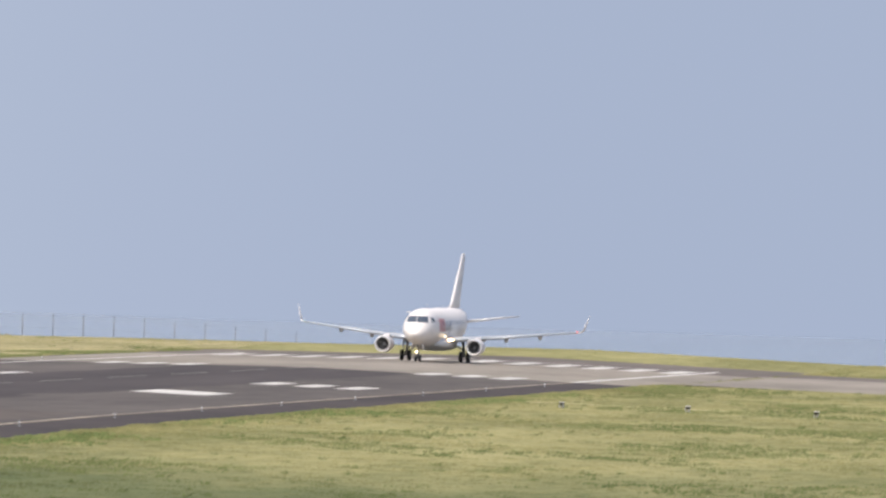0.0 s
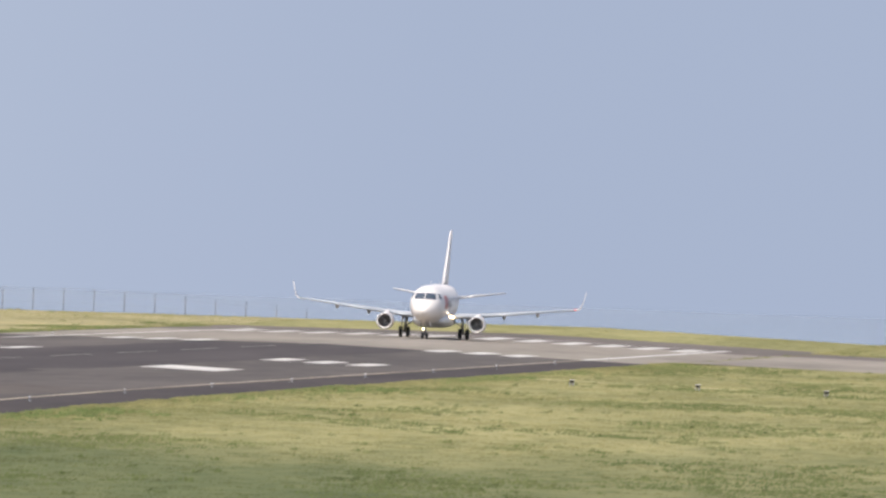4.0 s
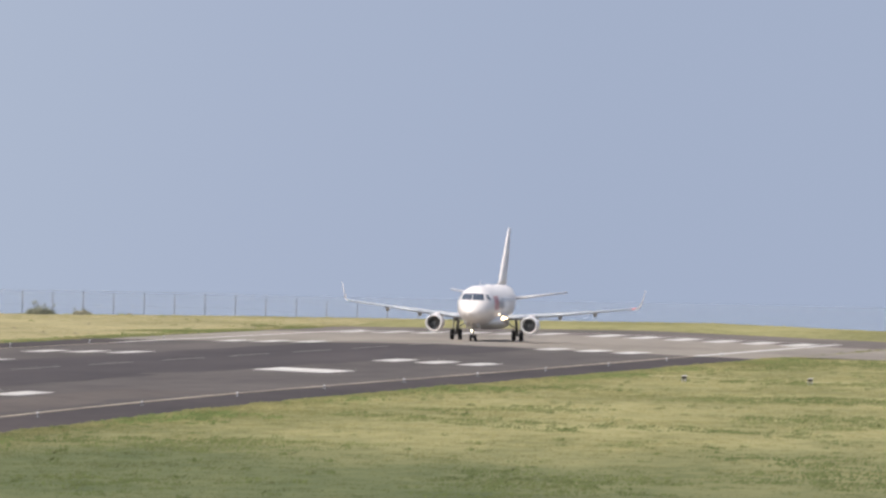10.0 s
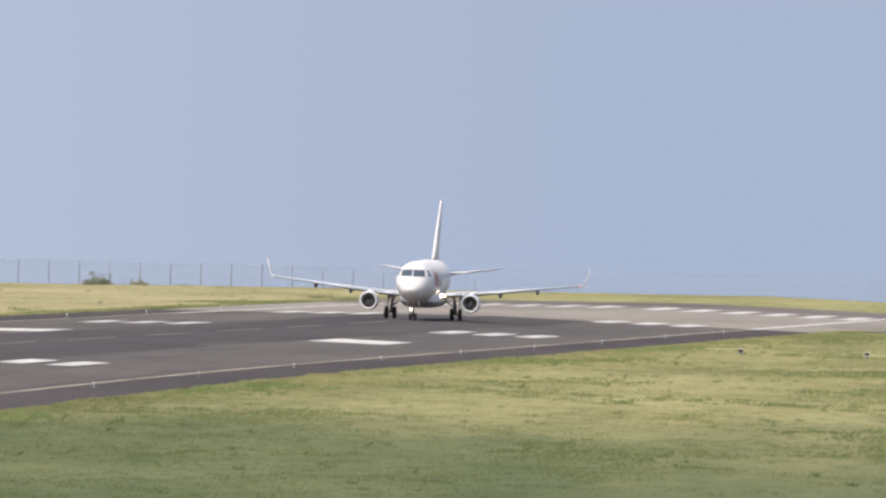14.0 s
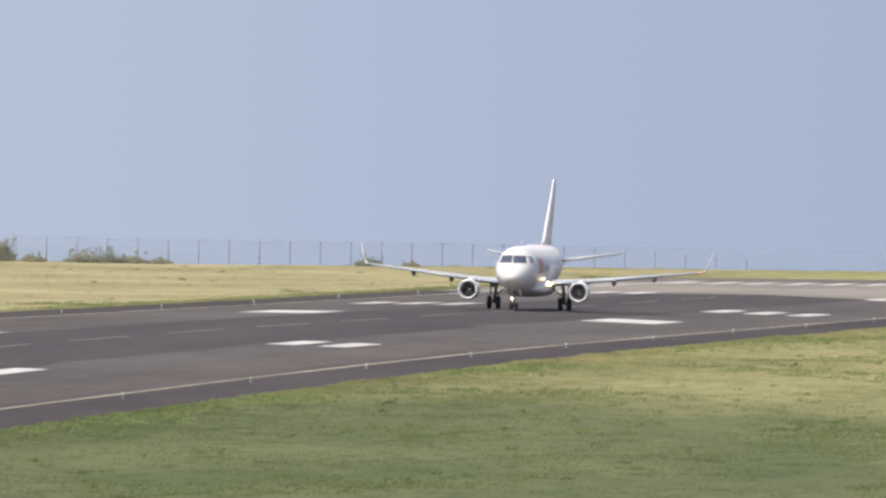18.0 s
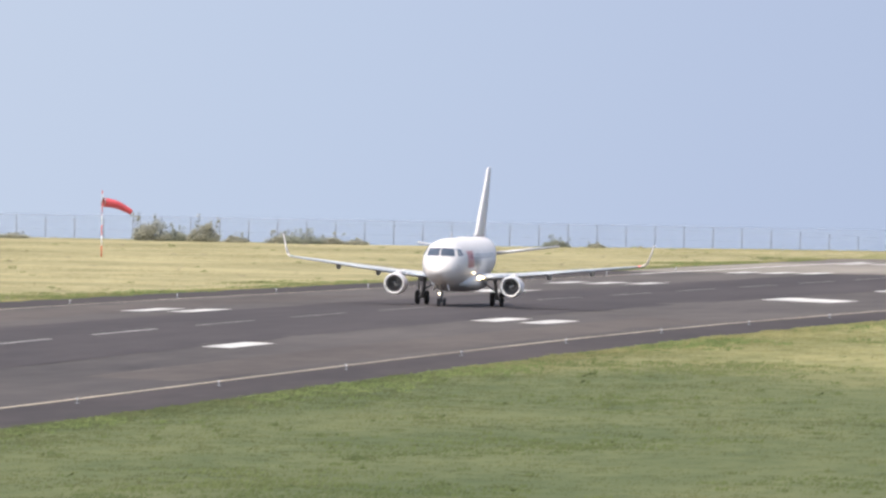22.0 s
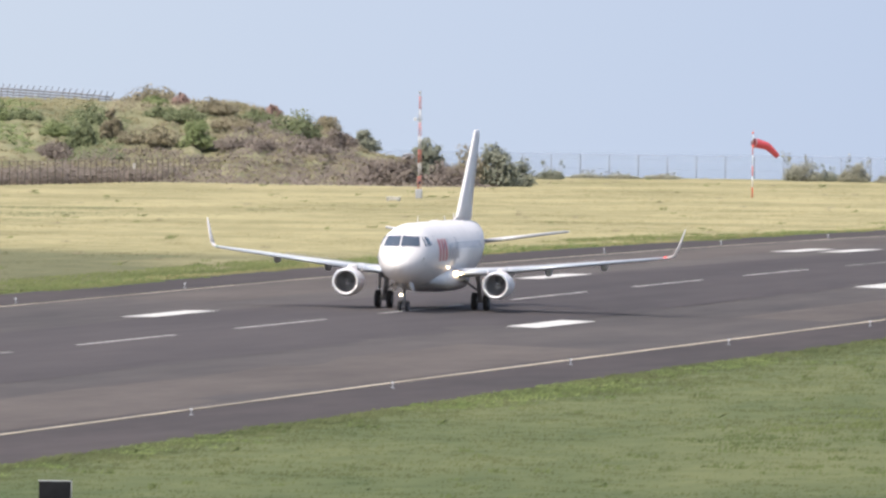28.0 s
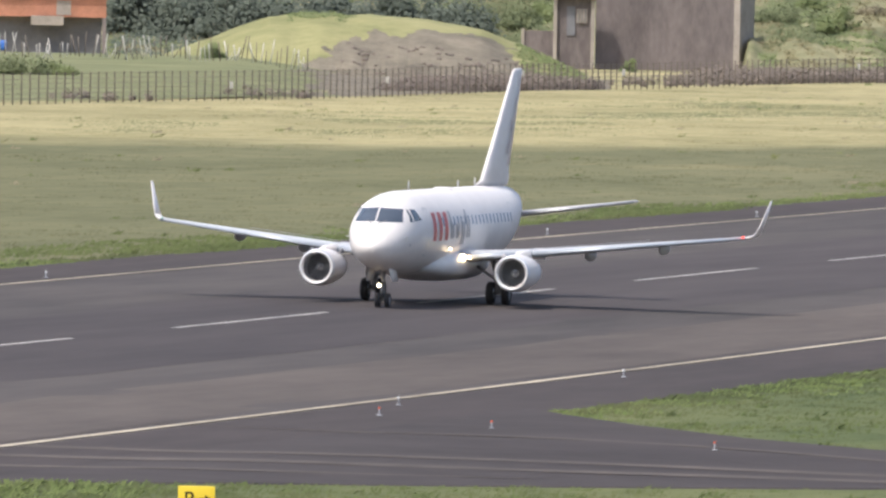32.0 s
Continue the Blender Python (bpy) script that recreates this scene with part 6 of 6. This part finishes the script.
def pick_fringe(r):
    s, y = (1, r.uniform(-600, 740)) if r.random() < 0.5 else (-1, r.uniform(-360, 900))
    k = noise.noise((s * 7.0, y * 0.016, 5.0)) + 0.35 * noise.noise((s * 3.0, y * 0.09, 2.0))
    if k < -0.1:
        return None
    x = s * ((edge_x(y) + 0.1 if s > 0 else HALF + 0.4) + abs(r.gauss(0, 1.2 + 2.2 * max(0, k))))
    return None if in_taxi(x, y) else (x, y, 0.6 + 0.8 * max(0, k))


def pick_verge(r):
    q = pick_near(r)
    return None if q is None or abs(q[1] - 551 + (q[0] - 33.2) * 0.64) < 5 else q


def pick_clump(r):
    q = pick_verge(r) if r.random() < 0.85 else pick_far(r)
    return None if q is None else (q[0], q[1], r.uniform(0.6, 1.3))


def pick_strip(r):
    x, y = r.gauss(-107, 9), r.uniform(215, 560)
    return (x, y, 0.9) if noise.noise((x * 0.08, y * 0.03, 15)) > 0.0 else None


def pick_track(r):
    x = r.uniform(29.5, 100)
    return x, 551 - (x - 33.2) * 0.64 + r.gauss(0, 2.6), 0.7


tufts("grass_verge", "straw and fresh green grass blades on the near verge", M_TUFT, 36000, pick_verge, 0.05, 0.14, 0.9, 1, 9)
tufts("grass_edge", "ragged grass overgrowing the pavement edge", M_TUFT, 7000, pick_edge, 0.08, 0.20, 0.5, 2, 9)
tufts("weed_clumps", "scattered darker weed clumps in the grass", M_GREEN, 1500, pick_clump, 0.08, 0.22, 0.4, 9, 14)
tufts("dry_grass_field", "straw coloured grass on the far field", M_TUFT_FAR, 14000, pick_far, 0.05, 0.12, 1.2, 3, 9)
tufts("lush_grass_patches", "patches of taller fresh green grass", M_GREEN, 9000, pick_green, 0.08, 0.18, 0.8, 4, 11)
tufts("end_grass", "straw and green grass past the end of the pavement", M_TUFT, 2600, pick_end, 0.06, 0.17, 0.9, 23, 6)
tufts("green_fringe", "taller fresh green grass along the pavement edges", M_FRINGE, 5200, pick_fringe, 0.09, 0.24, 0.5, 21, 12)
tufts("dead_weeds", "small brown dead weed clumps on the far field", M_LEAF3, 160, pick_far, 0.10, 0.28, 0.35, 14, 14)
tufts("green_strip", "greener grass strip on the far field", M_PADDOCK, 2500, pick_strip, 0.06, 0.13, 1.2, 12)
tufts("straw_track", "pale straw strip over a buried cable", M_STRAW, 2200, pick_track, 0.03, 0.08, 0.8, 6)


# ---- what moves ----
# seconds and degrees by which the nose points off the runway's line
TURNS = (0, 2.9, 0.5, 1.2, 1, -0.1, 1.5, -0.6, 2, -0.85, 2.5, -0.95, 3, -0.75, 4, -0.7, 4.5, -0.65, 6.5, -0.62, 7.5, -0.45, 8, -0.2, 8.5, 0.25, 9, 0.45, 9.5, 0.8, 10, 0.95, 10.5, 1.02, 11, 0.9, 11.5, 0.68, 12, 0.52, 12.5, 0.2, 13, -0.25, 13.5, -0.7, 14, -1.1, 14.5, -0.95, 16.5, 0.15, 17, 0.3, 18, 0.0, 19, 0.05, 20, -0.5, 21, -0.3, 22, -0.05, 23, 0.05, 24, -0.05, 25, -0.08, 26, -0.3, 26.5, -0.38, 28.5, -0.58, 29, -0.55, 30, -0.45, 31, 0.0, 32, 0.12)


def travelled(t):
    """How far along the runway the airliner stands: a smooth curve through RUN."""
    k = int(np.clip(np.searchsorted([r[0] for r in RUN], t, side="right") - 1, 0, len(RUN) - 2))
    (t0, a), (t1, b) = RUN[k], RUN[k + 1]
    m0 = (b - RUN[max(k - 1, 0)][1]) / (t1 - RUN[max(k - 1, 0)][0])
    m1 = (RUN[min(k + 2, len(RUN) - 1)][1] - a) / (RUN[min(k + 2, len(RUN) - 1)][0] - t0)
    u, h = (t - t0) / (t1 - t0), t1 - t0
    return a * (1 + 2 * u) * (1 - u) ** 2 + b * u * u * (3 - 2 * u) + h * m0 * u * (1 - u) ** 2 - h * m1 * u * u * (1 - u)


def motions():
    """The airliner lines up and starts its take-off run down the centreline, its nose wandering a little."""
    rows = []
    for t in sorted(set(TURNS[::2]) | {r[0] for r in RUN}):
        y = travelled(t)
        yaw, dx = float(np.interp(t, TURNS[::2], TURNS[1::2])), float(np.interp(t, (0, 4.5, 6.5, 9, 12, 13, 19, 22, 26, 29, 32), (-0.02, -0.02, 0.05, 0.10, 0.15, 0.05, 0.04, 0.0, -0.15, -0.02, 0.0)))
        rows.append((t, pose(dx, y, run_z(y) - 0.03, 0, -0.6, 180 - yaw)))
    walk(jet, rows)
    # the windsock swings and sags in the gusts: time, turn, sag, sag of the tail
    gusts = ((0, 20, 8, 14), (8, 35, 9, 18), (15, 15, 8, 14), (19, 25, 8, 14), (22, 32, 9, 16), (24, 20, 11, 20), (25, 6, 12, 20), (26, 40, 10, 18), (27.3, 30, 9, 16), (28.6, 52, 12, 34), (29, 48, 12, 34), (30, 42, 11, 26), (32, 30, 9, 18))
    walk(sock, [(t, pose(0.05, 0, 4.95, 0, b, a)) for t, a, b, c in gusts])
    walk(sock_tail, [(t, pose(1.5, 0, 0, 0, c, 0)) for t, a, b, c in gusts])


RUN = [(0, 829.6), (1, 829.4), (2, 828.6), (3, 827.8), (4, 825.8), (5, 821.0), (6, 814.0), (6.5, 810.0), (7, 805.8), (8, 795.7), (9, 780.9), (10, 759.8), (11, 735.0), (12, 709.2), (13, 681.9), (14, 652.4), (15, 621.5), (16, 590.0), (17, 555.7), (18, 516.5), (19, 474.2), (20, 430.7), (21, 385.5), (22, 337.9), (23, 288.6), (24, 238.2), (25, 185.7), (26, 130.0), (27, 70.4), (28, 9.0), (29, -53.3), (30, -119.8), (31, -187.6), (32, -257.7)]
motions()
